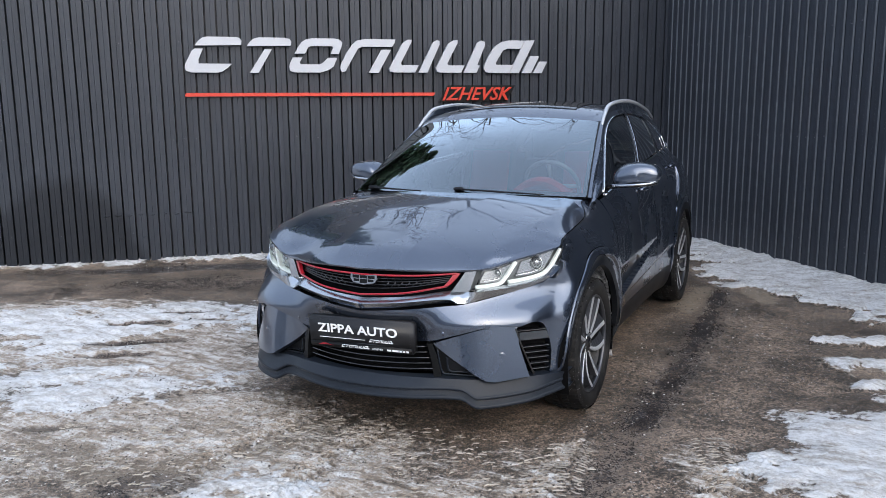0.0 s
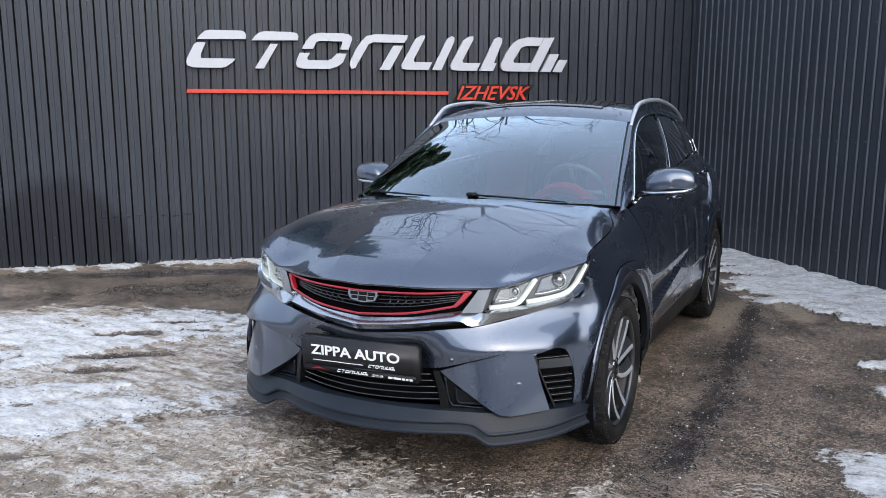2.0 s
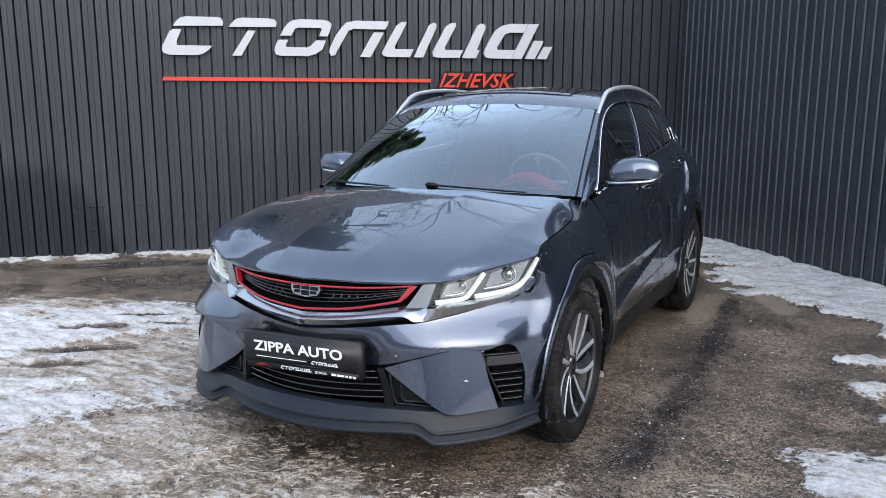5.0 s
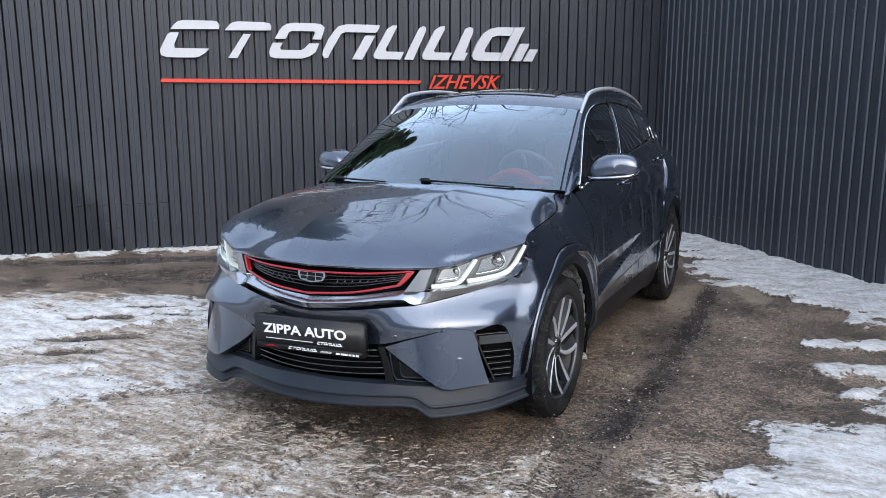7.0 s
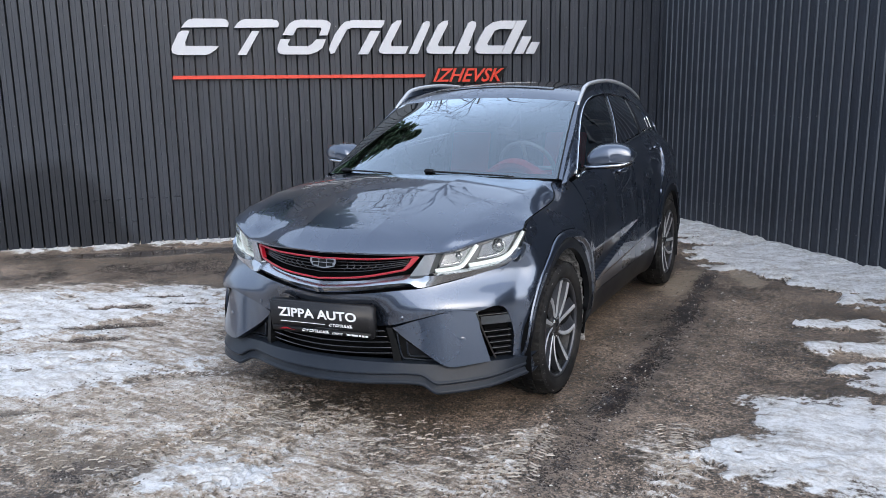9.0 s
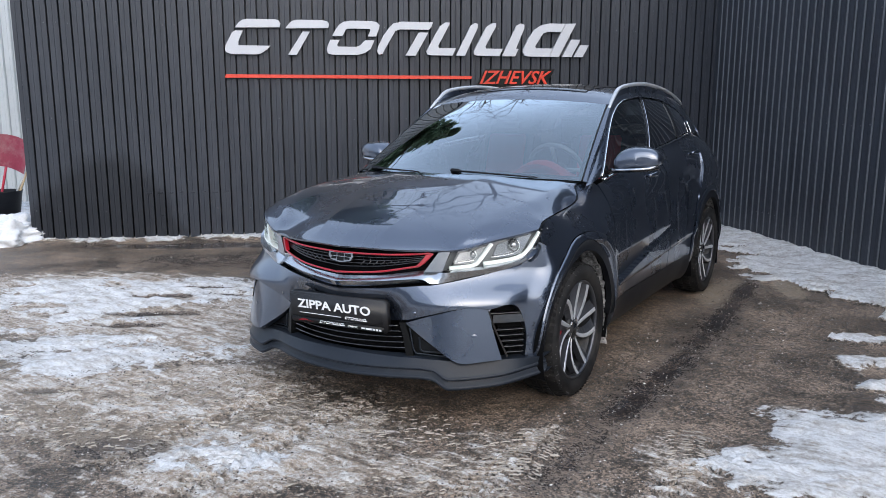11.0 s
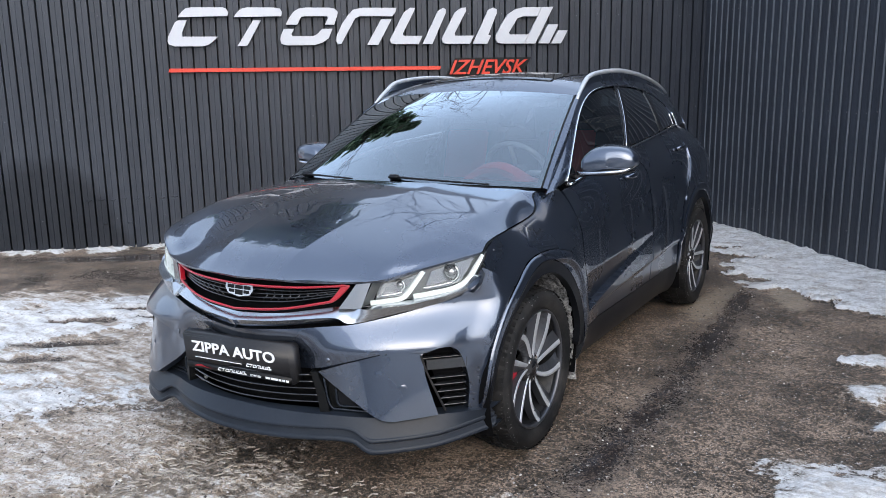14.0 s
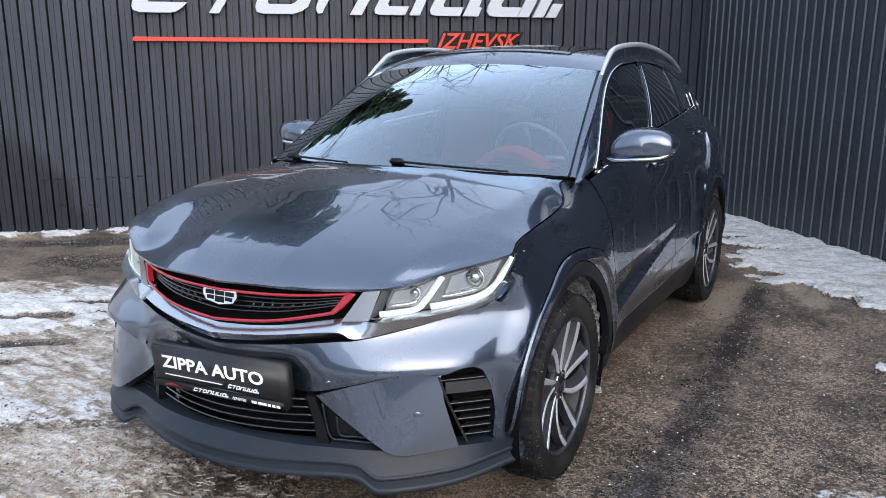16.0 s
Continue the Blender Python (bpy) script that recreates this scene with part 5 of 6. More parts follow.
both("vent_rim", [(0.679, 0.550), (0.699, 0.47), (0.744, 0.328)], [(0.685, 0.550), (0.705, 0.47), (0.750, 0.330)], back(-0.052), (0.3, -1, 0), BLACK, nu=10, nv=2, flange=0.06)

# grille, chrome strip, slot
# near-black sheet that paints the shade behind the grille
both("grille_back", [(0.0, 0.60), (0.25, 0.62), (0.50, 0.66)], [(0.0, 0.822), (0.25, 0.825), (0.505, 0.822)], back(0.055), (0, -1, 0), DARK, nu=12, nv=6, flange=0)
grille_top = curve((0.0, 0.797), (0.25, 0.802), (0.452, 0.813))
grille_low = curve((0.0, 0.707), (0.20, 0.722), (0.405, 0.757))
ring = [(x, grille_low(x)) for x in np.linspace(0, 0.400, 14)] + [(0.420, 0.772), (0.438, 0.795), (0.450, 0.811)] + [(x, grille_top(x)) for x in np.linspace(0.435, 0, 14)]
loop = [nose(x, z, -0.018 + 0.05 * (z - 0.7)) for x, z in ring]
loop += [(-x, y, z) for x, y, z in loop[::-1][1:-1]]
part("grille_frame", tube(loop, 0.0050, 8, closed=True, up=(0, 1, 0)), RED, car, "red lacquered grille frame")
both("grille_end", [(0.392, 0.759), (0.411, 0.781), (0.427, 0.808)], [(0.418, 0.768), (0.436, 0.790), (0.452, 0.812)], lambda x, z: nose(x, z, -0.020), (0, -1, 0), RED, nu=8, nv=4, flange=0.018, label="red lacquered grille end")
for k in range(4):
    t = (k + 0.7) / 4.4
    pts = []
    for x in np.linspace(-0.42, 0.42, 33):
        a = abs(x)
        z = grille_low(a) + 0.012 + (grille_top(a) - grille_low(a) - 0.02) * t * (1 - 0.12 * a)
        pts.append(tuple(np.array(nose(a, z, 0.012)) * (1 if x >= 0 else 1)) if x >= 0 else (x, nose(a, z, 0.012)[1], z))
    part("grille_bar", tube(pts, 0.0055, 6, flat=0.6), BLACK, car)
for s in (1, -1):
    bm = bmesh.new()
    for k in range(9):
        x = 0.10 + k * 0.034
        z0, z1 = grille_low(x) + 0.02, grille_top(x) - 0.012
        tube([(s * q[0], q[1], q[2]) for q in (nose(x, z0, 0.02), nose(x + 0.03, (z0 + z1) / 2, 0.012), nose(x + 0.012, z1, 0.02))], 0.004, 5, bm=bm)
    part("grille_mesh", bm, BLACK, car)
strip_base = curve((0.0, 0.666), (0.20, 0.681), (0.40, 0.700), (0.468, 0.678), (0.59, 0.703), (0.72, 0.734), (0.795, 0.778), (0.820, 0.815))


def strip(x, z):
    return nose(x, z, -0.022 + 0.85 * (z - strip_base(x)) * (1 - ease(x, 0.40, 0.50)) + (0.3 - 0.9 * ease(x, 0.46, 0.56)) * (z - strip_base(x)))


strip_lo = [(0.0, 0.666), (0.20, 0.681), (0.40, 0.700), (0.468, 0.678), (0.59, 0.703), (0.72, 0.734), (0.795, 0.778), (0.820, 0.815)]
strip_hi = [(0.0, 0.689), (0.20, 0.703), (0.40, 0.731), (0.490, 0.728), (0.60, 0.733), (0.70, 0.748), (0.770, 0.772), (0.812, 0.820)]
both("chrome_strip", strip_lo, strip_hi, strip, (0, -1, 0), CHROME, nu=48, nv=5, flange=0.03, label="satin chrome strip under grille and lamps")
both("chrome_wedge", [(0.420, 0.729), (0.447, 0.772), (0.474, 0.818)], [(0.492, 0.729), (0.503, 0.770), (0.517, 0.820)], lambda x, z: nose(x, z, -0.014 - 0.10 * (z - 0.775)), (0, -1, 0), CHROME, nu=8, nv=4, flange=0.03)

# lower intake
# near-black sheet that paints the shade behind the intake
both("intake_back", [(0.0, 0.335), (0.35, 0.335), (0.62, 0.31)], [(0.0, 0.475), (0.33, 0.505), (0.46, 0.535)], back(0.075), (0, -1, 0), DARK, nu=10, nv=4, flange=0)
for k in range(5):
    z = 0.368 + 0.026 * k
    pts = [(x, nose(abs(x), z, 0.0)[1], z + 0.012 * abs(x)) for x in np.linspace(-0.365 + 0.012 * k, 0.365 - 0.012 * k, 25)]
    part("intake_bar", tube(pts, 0.007, 6, flat=0.55), BLACK, car)
both("intake_pod", [(0.375, 0.352), (0.40, 0.345), (0.50, 0.338), (0.60, 0.322)], [(0.345, 0.478), (0.39, 0.452), (0.47, 0.398), (0.575, 0.335)], back(0.010), (0, -1, 0), TRIM, nu=12, nv=6, flange=0.06)
both("pod_insert", [(0.405, 0.362), (0.47, 0.356), (0.545, 0.342)], [(0.398, 0.425), (0.45, 0.398), (0.535, 0.350)], back(-0.008), (0, -1, 0), PLASTIC, nu=10, nv=4, flange=0.02)
for s in (1, -1):
    for pts in ([(0.366, 0.468), (0.384, 0.362), (0.43, 0.346), (0.60, 0.324)], [(0.405, 0.428), (0.412, 0.366), (0.46, 0.357), (0.545, 0.343)]):
        line = [nose(x, z, -0.014) for x, z in trace(pts, 20)]
        part("pod_edge", tube([(s * a, b, c) for a, b, c in line], 0.0042, 6), LIP, car)
both("intake_post", [(0.352, 0.338), (0.342, 0.42), (0.325, 0.495)], [(0.385, 0.338), (0.37, 0.42), (0.348, 0.495)], back(-0.022), (0, -1, 0), TRIM, nu=8, nv=3, flange=0.06)
for s in (1, -1):
    for x, z, f, r in ((0.636, 0.434, fang, 0.017), (0.40, 0.545, bumper, 0.009), (0.852, 0.530, bumper, 0.012)):
        q = f(x, z)
        turn = pose(s * q[0], q[1] + (0.001 if f is fang else -0.001), q[2], 90, 0, s * math.degrees(math.atan(1.284 * x)))
        bm = bmesh.new()
        bmesh.ops.create_cone(bm, cap_ends=True, segments=20, radius1=r, radius2=r * 0.9, depth=0.0014, matrix=turn)
        part("parking_sensor", bm, PAINT, car)

# lip spoiler
lip_low = curve((0.0, 0.248), (0.40, 0.245), (0.48, 0.238), (0.56, 0.200), (0.72, 0.206), (0.875, 0.238))
lip_out = curve((0.0, 0.062), (0.41, 0.066), (0.48, 0.075), (0.56, 0.108), (0.72, 0.098), (0.875, 0.030))
lip_top = curve((0.0, 0.345), (0.38, 0.340), (0.60, 0.325), (0.875, 0.322))
for s in (1, -1):
    rows = []
    xs = np.linspace(0.0, 0.872, 50)
    for k in range(10):
        row = []
        for x in xs:
            lo, p, t = lip_low(x), lip_out(x), lip_top(x)
            crest = lo + 0.052
            z, h = ((t, 0.02), (t - 0.003, -0.012 - 0.045 * ease(x, 0.0, 0.6)), (crest + 0.006, -0.90 * p - 0.004), (crest, -p - 0.004), (crest - 0.007, -p - 0.001), (crest - 0.014, -p + 0.014), (lo + 0.016, -p + 0.006), (lo + 0.006, -p - 0.008), (lo - 0.003, -p + 0.004), (lo + 0.012, 0.10))[k]
            q = nose(x, z, h)
            row.append((s * q[0], q[1], q[2]))
        rows.append(row)
    bm = sheet(rows, (0, -1, 0.2), 0.004)
    bm.verts.ensure_lookup_table()
    for k in (1, 2, 4, 5, 6, 8):
        for i in range(len(xs) - 1):
            e = bm.edges.get((bm.verts[k * len(xs) + i], bm.verts[k * len(xs) + i + 1]))
            if e:
                e.smooth = False
    part("lip_spoiler", bm, LIP, car, "satin slate plastic lip spoiler")
rows = [[(u * (0.36 + 0.9 * (y + 0.70)), y, 0.270 + 0.02 * (y + 0.7)) for u in np.linspace(-1, 1, 9)] for y in np.linspace(-0.70, -0.30, 5)]
part("undertray", sheet(rows, (0, 0, -1), 0.01), DARK, car)

# number plate holder with an advertising plate
px = pose(-0.004, -0.838, 0.440, 4, -0.8, 2.6)
holder = part("plate_holder", block((-0.278, 0.0, -0.004), (0.278, 0.055, 0.148), 0.008, m=px), PLATE, car, "black plate holder")
part("plate_face", block((-0.264, -0.004, 0.030), (0.264, 0.004, 0.138), 0.003, m=px), PLATE, holder, "black advertising plate")
part("plate_strip", block((-0.270, -0.005, 0.002), (0.270, 0.003, 0.027), 0.003, m=px), TRIM, holder)
lettering("plate_title", "ZIPPA AUTO", PRINT, holder, 0.044, px @ pose(-0.222, -0.0055, 0.076), width=0.425, depth=0.002, offset=0.022)
part("plate_line", block((-0.215, -0.006, 0.050), (0.03, -0.004, 0.0525), m=px), PRINT, holder, smooth=False)
for x, wid, hgt, z in ((-0.098, 0.150, 0.014, 0.0075), (0.055, 0.125, 0.014, 0.044)):
    bm = bmesh.new()
    k = wid / 4.0
    for left, *strokes in LETTERS:
        for st in strokes:
            plate_of([(x + (left / 100 + a / 100) * k, z + b / 100 * hgt / 0.38) for a, b in st], 0.002, bm=bm)
    bmesh.ops.transform(bm, matrix=px @ pose(0, -0.0045, 0), verts=bm.verts)
    part("small_words", bm, PRINT, holder, smooth=False)
lettering("small_city", "IZHEVSK", PRINT, holder, 0.009, px @ pose(0.068, -0.006, 0.0085), width=0.058, shear=0.35, depth=0.0015)
bm = bmesh.new()
for k, (a, b) in enumerate(((0.145, 0.020), (0.170, 0.034), (0.209, 0.012), (0.226, 0.012), (0.243, 0.014))):
    block((a, -0.0062, 0.008), (a + b, -0.0045, 0.0165), bm=bm, m=px)
part("small_print", bm, PRINT, holder, smooth=False)
part("red_mark", plate_of(((-0.225, 0.010), (-0.205, 0.020), (-0.185, 0.021), (-0.160, 0.013), (-0.135, 0.010), (-0.180, 0.014), (-0.20, 0.012)), 0.002), RED, holder, smooth=False).matrix_local = px @ pose(0, -0.0045, 0)

# badge: a shield of six dark cells in a bright frame
shield = [(-0.070, 0.030), (0.070, 0.030), (0.072, 0.004), (0.058, -0.022), (0.0, -0.036), (-0.058, -0.022), (-0.072, 0.004)]
bx = pose(0.012, -0.806, 0.775, -8, 0, 0) @ Matrix.Diagonal((1.0, 1.0, 0.74, 1))
badge = part("badge", plate_of(shield, 0.010), BRIGHT, car, "bright chrome shield badge", smooth=False)
badge.matrix_local = bx
for x0, x1, z0, z1 in ((-0.060, -0.024, 0.004, 0.023), (-0.020, 0.020, 0.004, 0.023), (0.024, 0.060, 0.004, 0.023), (-0.054, -0.024, -0.017, 0.0), (-0.020, 0.020, -0.026, 0.0), (0.024, 0.054, -0.017, 0.0)):
    part("badge_cell", block((x0, -0.0115, z0), (x1, -0.009, z1), 0.001), TRIM, badge, smooth=False)

# headlamps
HL_LO = [(0.489, 0.733), (0.58, 0.737), (0.69, 0.752), (0.768, 0.778), (0.800, 0.835), (0.822, 0.900)]
HL_HI = [(0.514, 0.818), (0.56, 0.829), (0.63, 0.848), (0.70, 0.867), (0.76, 0.884), (0.818, 0.902)]


def lamp(d):
    return lambda x, z: nose(x, z, d)


for s in (1, -1):
    root = skin("headlamp", HL_LO, HL_HI, lamp(0.060), (0, -1, 0), SMOKE, car, nu=20, nv=8, flange=0, sx=s, label="clear headlamp with a lit angular light guide")
    rows = [[(s * q[0], q[1], q[2]) for q in (nose(HL_LO[0][0] + (HL_HI[0][0] - HL_LO[0][0]) * u + 0.003 * d / 0.065, HL_LO[0][1] + (HL_HI[0][1] - HL_LO[0][1]) * u, d) for u in np.linspace(0, 1, 6))] for d in (-0.002, 0.03, 0.065)]
    part("bezel", sheet(rows, (s, 0, 0), 0), SMOKE, root)
    skin("lens", HL_LO, HL_HI, lamp(-0.004), (0, -1, 0), LENS, root, nu=24, nv=10, flange=0.003, sx=s)
    skin("inner_reflector", [(0.515, 0.757), (0.56, 0.757), (0.602, 0.763)], [(0.532, 0.806), (0.58, 0.815), (0.640, 0.842)], lamp(0.030), (0, -1, 0), REFLECTOR, root, nu=10, nv=6, flange=0.02, sx=s)
    skin("outer_reflector", [(0.645, 0.775), (0.70, 0.780), (0.742, 0.793)], [(0.662, 0.840), (0.72, 0.862), (0.776, 0.880)], lamp(0.035), (0, -1, 0), REFLECTOR, root, nu=10, nv=6, flange=0.02, sx=s)

    rim = [nose(x, z, -0.006) for x, z in list(trace(HL_LO, 40)) + [HL_HI[-1]]]
    part("lamp_seal", tube([(s * a, b, c) for a, b, c in rim], lambda u: 0.0026 + 0.0024 * ease(u, 0.70, 0.9), 6), BLACK, root, "gloss black lamp edge")

    def guide(pts, r):
        q = [nose(x, z, 0.012) for x, z in trace(pts, 26)]
        return tube([(s * a, b, c) for a, b, c in q], r, 8, flat=0.8)
    part("light_guide", guide([(0.507, 0.742), (0.55, 0.745), (0.592, 0.752), (0.612, 0.775), (0.648, 0.846)], 0.0125), DRL, root, "lit white light guide")
    part("light_guide", guide([(0.625, 0.756), (0.68, 0.763), (0.735, 0.776), (0.768, 0.803), (0.790, 0.850), (0.808, 0.889)], 0.0125), DRL, root, "lit white light guide")
    part("inner_blade", guide([(0.535, 0.768), (0.57, 0.770), (0.592, 0.776)], 0.004), BRIGHT, root)
    part("outer_blade", guide([(0.650, 0.785), (0.69, 0.790), (0.727, 0.799)], 0.004), BRIGHT, root)
    for x, z, r in ((0.575, 0.797, 0.017), (0.712, 0.832, 0.031)):
        q = nose(x, z, 0.040)
        bm = bmesh.new()
        bmesh.ops.create_uvsphere(bm, u_segments=20, v_segments=12, radius=r, matrix=Matrix.Translation((s * q[0], q[1], q[2])))
        proj = part("projector", bm, REFLECTOR, root, "clear glass projector lens" if x > 0.6 else "")
        part("projector_ring", tube([(s * q[0] + (r + 0.003) * math.cos(a), q[1] - 0.004, q[2] + (r + 0.003) * math.sin(a)) for a in np.linspace(0, math.tau, 25)[:-1]], 0.003, 6, closed=True, up=(0, 1, 0)), BRIGHT, root)

# wipers
for x0, x1, y0 in ((0.02, 0.52, 0.150), (-0.60, -0.22, 0.235)):
    pts = []
    for k in range(12):
        u = k / 11
        x = x0 + (x1 - x0) * u
        p = screen(x / 0.738, 0.022 - 0.022 * u)
        pts.append((p.x, p.y - 0.010 - 0.012 * u, p.z + 0.010 - 0.002 * u))
    arm = part("wiper", tube(pts, lambda u: 0.0085 - 0.003 * u, 6, flat=0.7), PLASTIC, car, "black flat wiper")
    q = pts[0]
    part("wiper_cap", block((q[0] - 0.032, q[1] - 0.012, q[2] - 0.012), (q[0] + 0.032, q[1] + 0.016, q[2] + 0.012), 0.007), PLASTIC, arm)


# mirrors
for s in (1, -1):
    m = pose(s * (0.926 if s > 0 else 0.890), 0.66 if s > 0 else 0.735, 1.156 if s > 0 else 1.152, 0, s * -4, s * 14) @ Matrix.Diagonal((1.1, 1.1, 1.08, 1) if s > 0 else (1.0, 1.0, 1.0, 1))
    outline = trace([(-0.116, -0.012), (-0.108, 0.022), (-0.070, 0.058), (-0.015, 0.074), (0.050, 0.070), (0.105, 0.052), (0.136, 0.018), (0.134, -0.010), (0.105, -0.034), (0.0, -0.040), (-0.095, -0.040), (-0.116, -0.012)], 44)
    rows = []
    for y, k in ((0.046, 0.93), (0.042, 0.985), (0.030, 1.0), (0.0, 0.985), (-0.030, 0.96), (-0.056, 0.92), (-0.074, 0.85), (-0.084, 0.74), (-0.092, 0.52), (-0.0965, 0.24), (-0.098, 0.001)):
        rows.append([(s * (0.005 + (x - 0.005) * k), y + 0.030 * max(0.0, x) * (1 - k), 0.002 + (z - 0.002) * (k if z > 0.002 else 0.35 + 0.65 * k)) for x, z in outline])
    shell = sheet(rows, (0, -1, 0), 0)
    bmesh.ops.recalc_face_normals(shell, faces=shell.faces)
    root = part("mirror", shell, PAINT, car, "painted door mirror with chrome and black base")
    root.matrix_local = m
    low = bmesh.new()
    bmesh.ops.create_uvsphere(low, u_segments=28, v_segments=12, radius=1.0)
    for v in low.verts:
        v.co = Vector((v.co.x * 0.118, v.co.y * (0.098 if v.co.y < 0 else 0.042), v.co.z * 0.016 - 0.042))
    part("mirror_base_cap", low, BLACK, root)
    part("mirror_trim", tube([(s * 0.126 * math.sin(a), -0.106 * math.cos(a) if math.cos(a) > 0 else 0.0, -0.036 + 0.040 * max(0, math.sin(a)) ** 6) for a in np.linspace(-1.5, 1.5, 26)], lambda u: 0.0085, 6, flat=0.9), CHROME, root, "chrome mirror trim")
    part("mirror_arm", tube([(s * -0.15, -0.005, -0.052), (s * -0.09, -0.005, -0.045), (s * -0.02, 0.0, -0.036)], lambda u: 0.020 - 0.004 * u, 8, flat=0.6), BLACK, root)
    rows = [[(0.085 * q * math.cos(a), 0.047 - 0.010 * q, 0.012 + 0.040 * q * math.sin(a)) for a in np.linspace(0, math.tau, 25)] for q in (0.05, 0.5, 1.0)]
    part("mirror_glass", sheet(rows, (0, 1, 0), 0.003), BRIGHT, root, "mirror glass")

# door handles
for s in (1, -1):
    for y, z in ((1.235, 1.032), (2.285, 1.112)):
        q = [side(y - 0.09 + 0.18 * u, z + 0.012 * u) for u in np.linspace(0, 1, 10)]
        pts = [(s * (x + 0.008 + 0.024 * math.sin(math.pi * k / 9) ** 0.5), yy, zz) for k, (x, yy, zz) in enumerate(q)]
        part("door_handle", tube(pts, lambda u: 0.013 - 0.004 * abs(2 * u - 1), 8, flat=1.2), PAINT, car)
        x, yy, zz = side(y - 0.01, z)
        part("handle_insert", tube([(s * (xx + 0.034), yv, zv + 0.004) for xx, yv, zv in q[3:9]], 0.0035, 6), BRIGHT, car)

# near-black inner body: the shade in gaps and arches is put into its colour
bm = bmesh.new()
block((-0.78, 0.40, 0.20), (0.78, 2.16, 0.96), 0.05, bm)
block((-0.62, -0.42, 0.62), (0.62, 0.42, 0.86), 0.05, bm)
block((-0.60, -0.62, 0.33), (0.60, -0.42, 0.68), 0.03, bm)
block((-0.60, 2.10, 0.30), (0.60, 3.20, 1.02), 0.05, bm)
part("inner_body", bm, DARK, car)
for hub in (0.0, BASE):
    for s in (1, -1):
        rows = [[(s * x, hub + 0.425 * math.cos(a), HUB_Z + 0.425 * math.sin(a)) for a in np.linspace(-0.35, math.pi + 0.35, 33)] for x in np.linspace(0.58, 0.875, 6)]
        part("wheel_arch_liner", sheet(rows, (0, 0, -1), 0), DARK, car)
        rows = [[(s * (x + 0.006 * noise.noise(Vector((x * 30, a * 9, hub)))), hub + (0.415 + 0.024 * noise.noise(Vector((x * 30, a * 16, 1)))) * math.cos(a), HUB_Z + (0.415 + 0.024 * noise.noise(Vector((x * 30, a * 16, 1)))) * math.sin(a)) for a in np.linspace(-0.20, 1.25, 46)] for x in np.linspace(0.66, 0.862, 18)]
        part("liner_crust", sheet(rows, (0, 0, -1), 0), CRUST, car, "snow and dirt crusted wheel arch liner")
        rows = [[(s * (x + 0.008 * noise.noise(Vector((z * 30, 3, hub)))), hub + 0.425 + 0.012 * math.sin(z * 9) + 0.012 * noise.noise(Vector((x * 40, z * 40, hub))), z) for x in np.linspace(0.68, 0.866, 16)] for z in np.linspace(0.15, 0.42, 22)]
        part("mud_flap", sheet(rows, (0, -1, 0), 0.008), CRUST if hub == 0 else PLASTIC, car, "dirty mud flap")

# rear end
def tail(x, z):
    return x, 3.46 - 0.52 * x * x - 0.10 * ease(z, 0.75, 1.15) - 0.16 * max(0, z - 1.0), z


both("tailgate", [(0.0, 0.62), (0.3, 0.62), (0.62, 0.64)], [(0.0, 1.10), (0.3, 1.10), (0.66, 1.10)], tail, (0, 1, 0), PAINT, nu=16, nv=12)
both("rear_bumper", [(0.0, 0.28), (0.4, 0.28), (0.76, 0.31)], [(0.0, 0.61), (0.4, 0.61), (0.72, 0.72)], lambda x, z: (x, tail(x, z)[1] + 0.03, z), (0, 1, 0), PLASTIC, nu=16, nv=8, flange=0.03)
both("tail_lamp", [(0.34, 0.955), (0.55, 0.95), (0.70, 0.94)], [(0.34, 1.02), (0.55, 1.05), (0.69, 1.075)], lambda x, z: (x, tail(x, z)[1] + 0.015, z), (0, 1, 0), TAIL, nu=12, nv=5, flange=0.03, label="red tail lamp")
rows = [[(u * (0.60 - 0.07 * v), 3.37 - 0.30 * v - 0.20 * u * u * (1 - 0.5 * v), 1.10 + 0.27 * v) for u in np.linspace(-1, 1, 17)] for v in np.linspace(0, 1, 8)]
part("rear_window", sheet(rows, (0, 1, 0.5), 0.006), TINTED, car)
rows = [[(u * 0.52, 3.02 + 0.16 * v - 0.05 * u * u, roof(u * 0.5, 3.02)[2] + 0.008 + 0.004 * v) for u in np.linspace(-1, 1, 13)] for v in np.linspace(0, 1, 4)]
part("roof_spoiler", sheet(rows, (0, 0, 1), 0.025), PAINT, car)
for s in (1, -1):
    a = trace([(0.655, 3.06, 1.235), (0.60, 3.09, 1.30), (0.525, 3.06, 1.385)], 8)
    b = trace([(0.655, 3.22, 1.10), (0.57, 3.20, 1.22), (0.51, 3.10, 1.37)], 8)
    part("rear_pillar", sheet([[(s * x, y, z) for x, y, z in (a + (b - a) * t)] for t in np.linspace(0, 1, 5)], (s, 0.6, 0), 0.01), PAINT, car)

# cabin
rows = [[(x, 0.42 + 0.42 * v - 0.16 * (1 - (x / 0.66) ** 2) * (1 - v), 1.00 + 0.045 * math.sin(math.pi * v) - 0.10 * v ** 4) for x in np.linspace(-0.66, 0.66, 17)] for v in np.linspace(0, 1, 10)]
part("dashboard", sheet(rows, (0, 0, 1), 0.15), CABIN, car)
bm = bmesh.new()
for j, (u0, u1) in enumerate(((0.22, 0.55),)):
    rows = [[(x, 0.52 + 0.20 * v, 1.058 + (0.094 * math.sin(math.pi * (x - u0) / (u1 - u0)) ** 0.7) * math.sin(math.pi * (0.25 + 0.75 * v)) ** 0.8) for x in np.linspace(u0, u1, 15)] for v in np.linspace(0, 1, 8)]
    sheet(rows, (0, 0, 1), 0.03, bm)
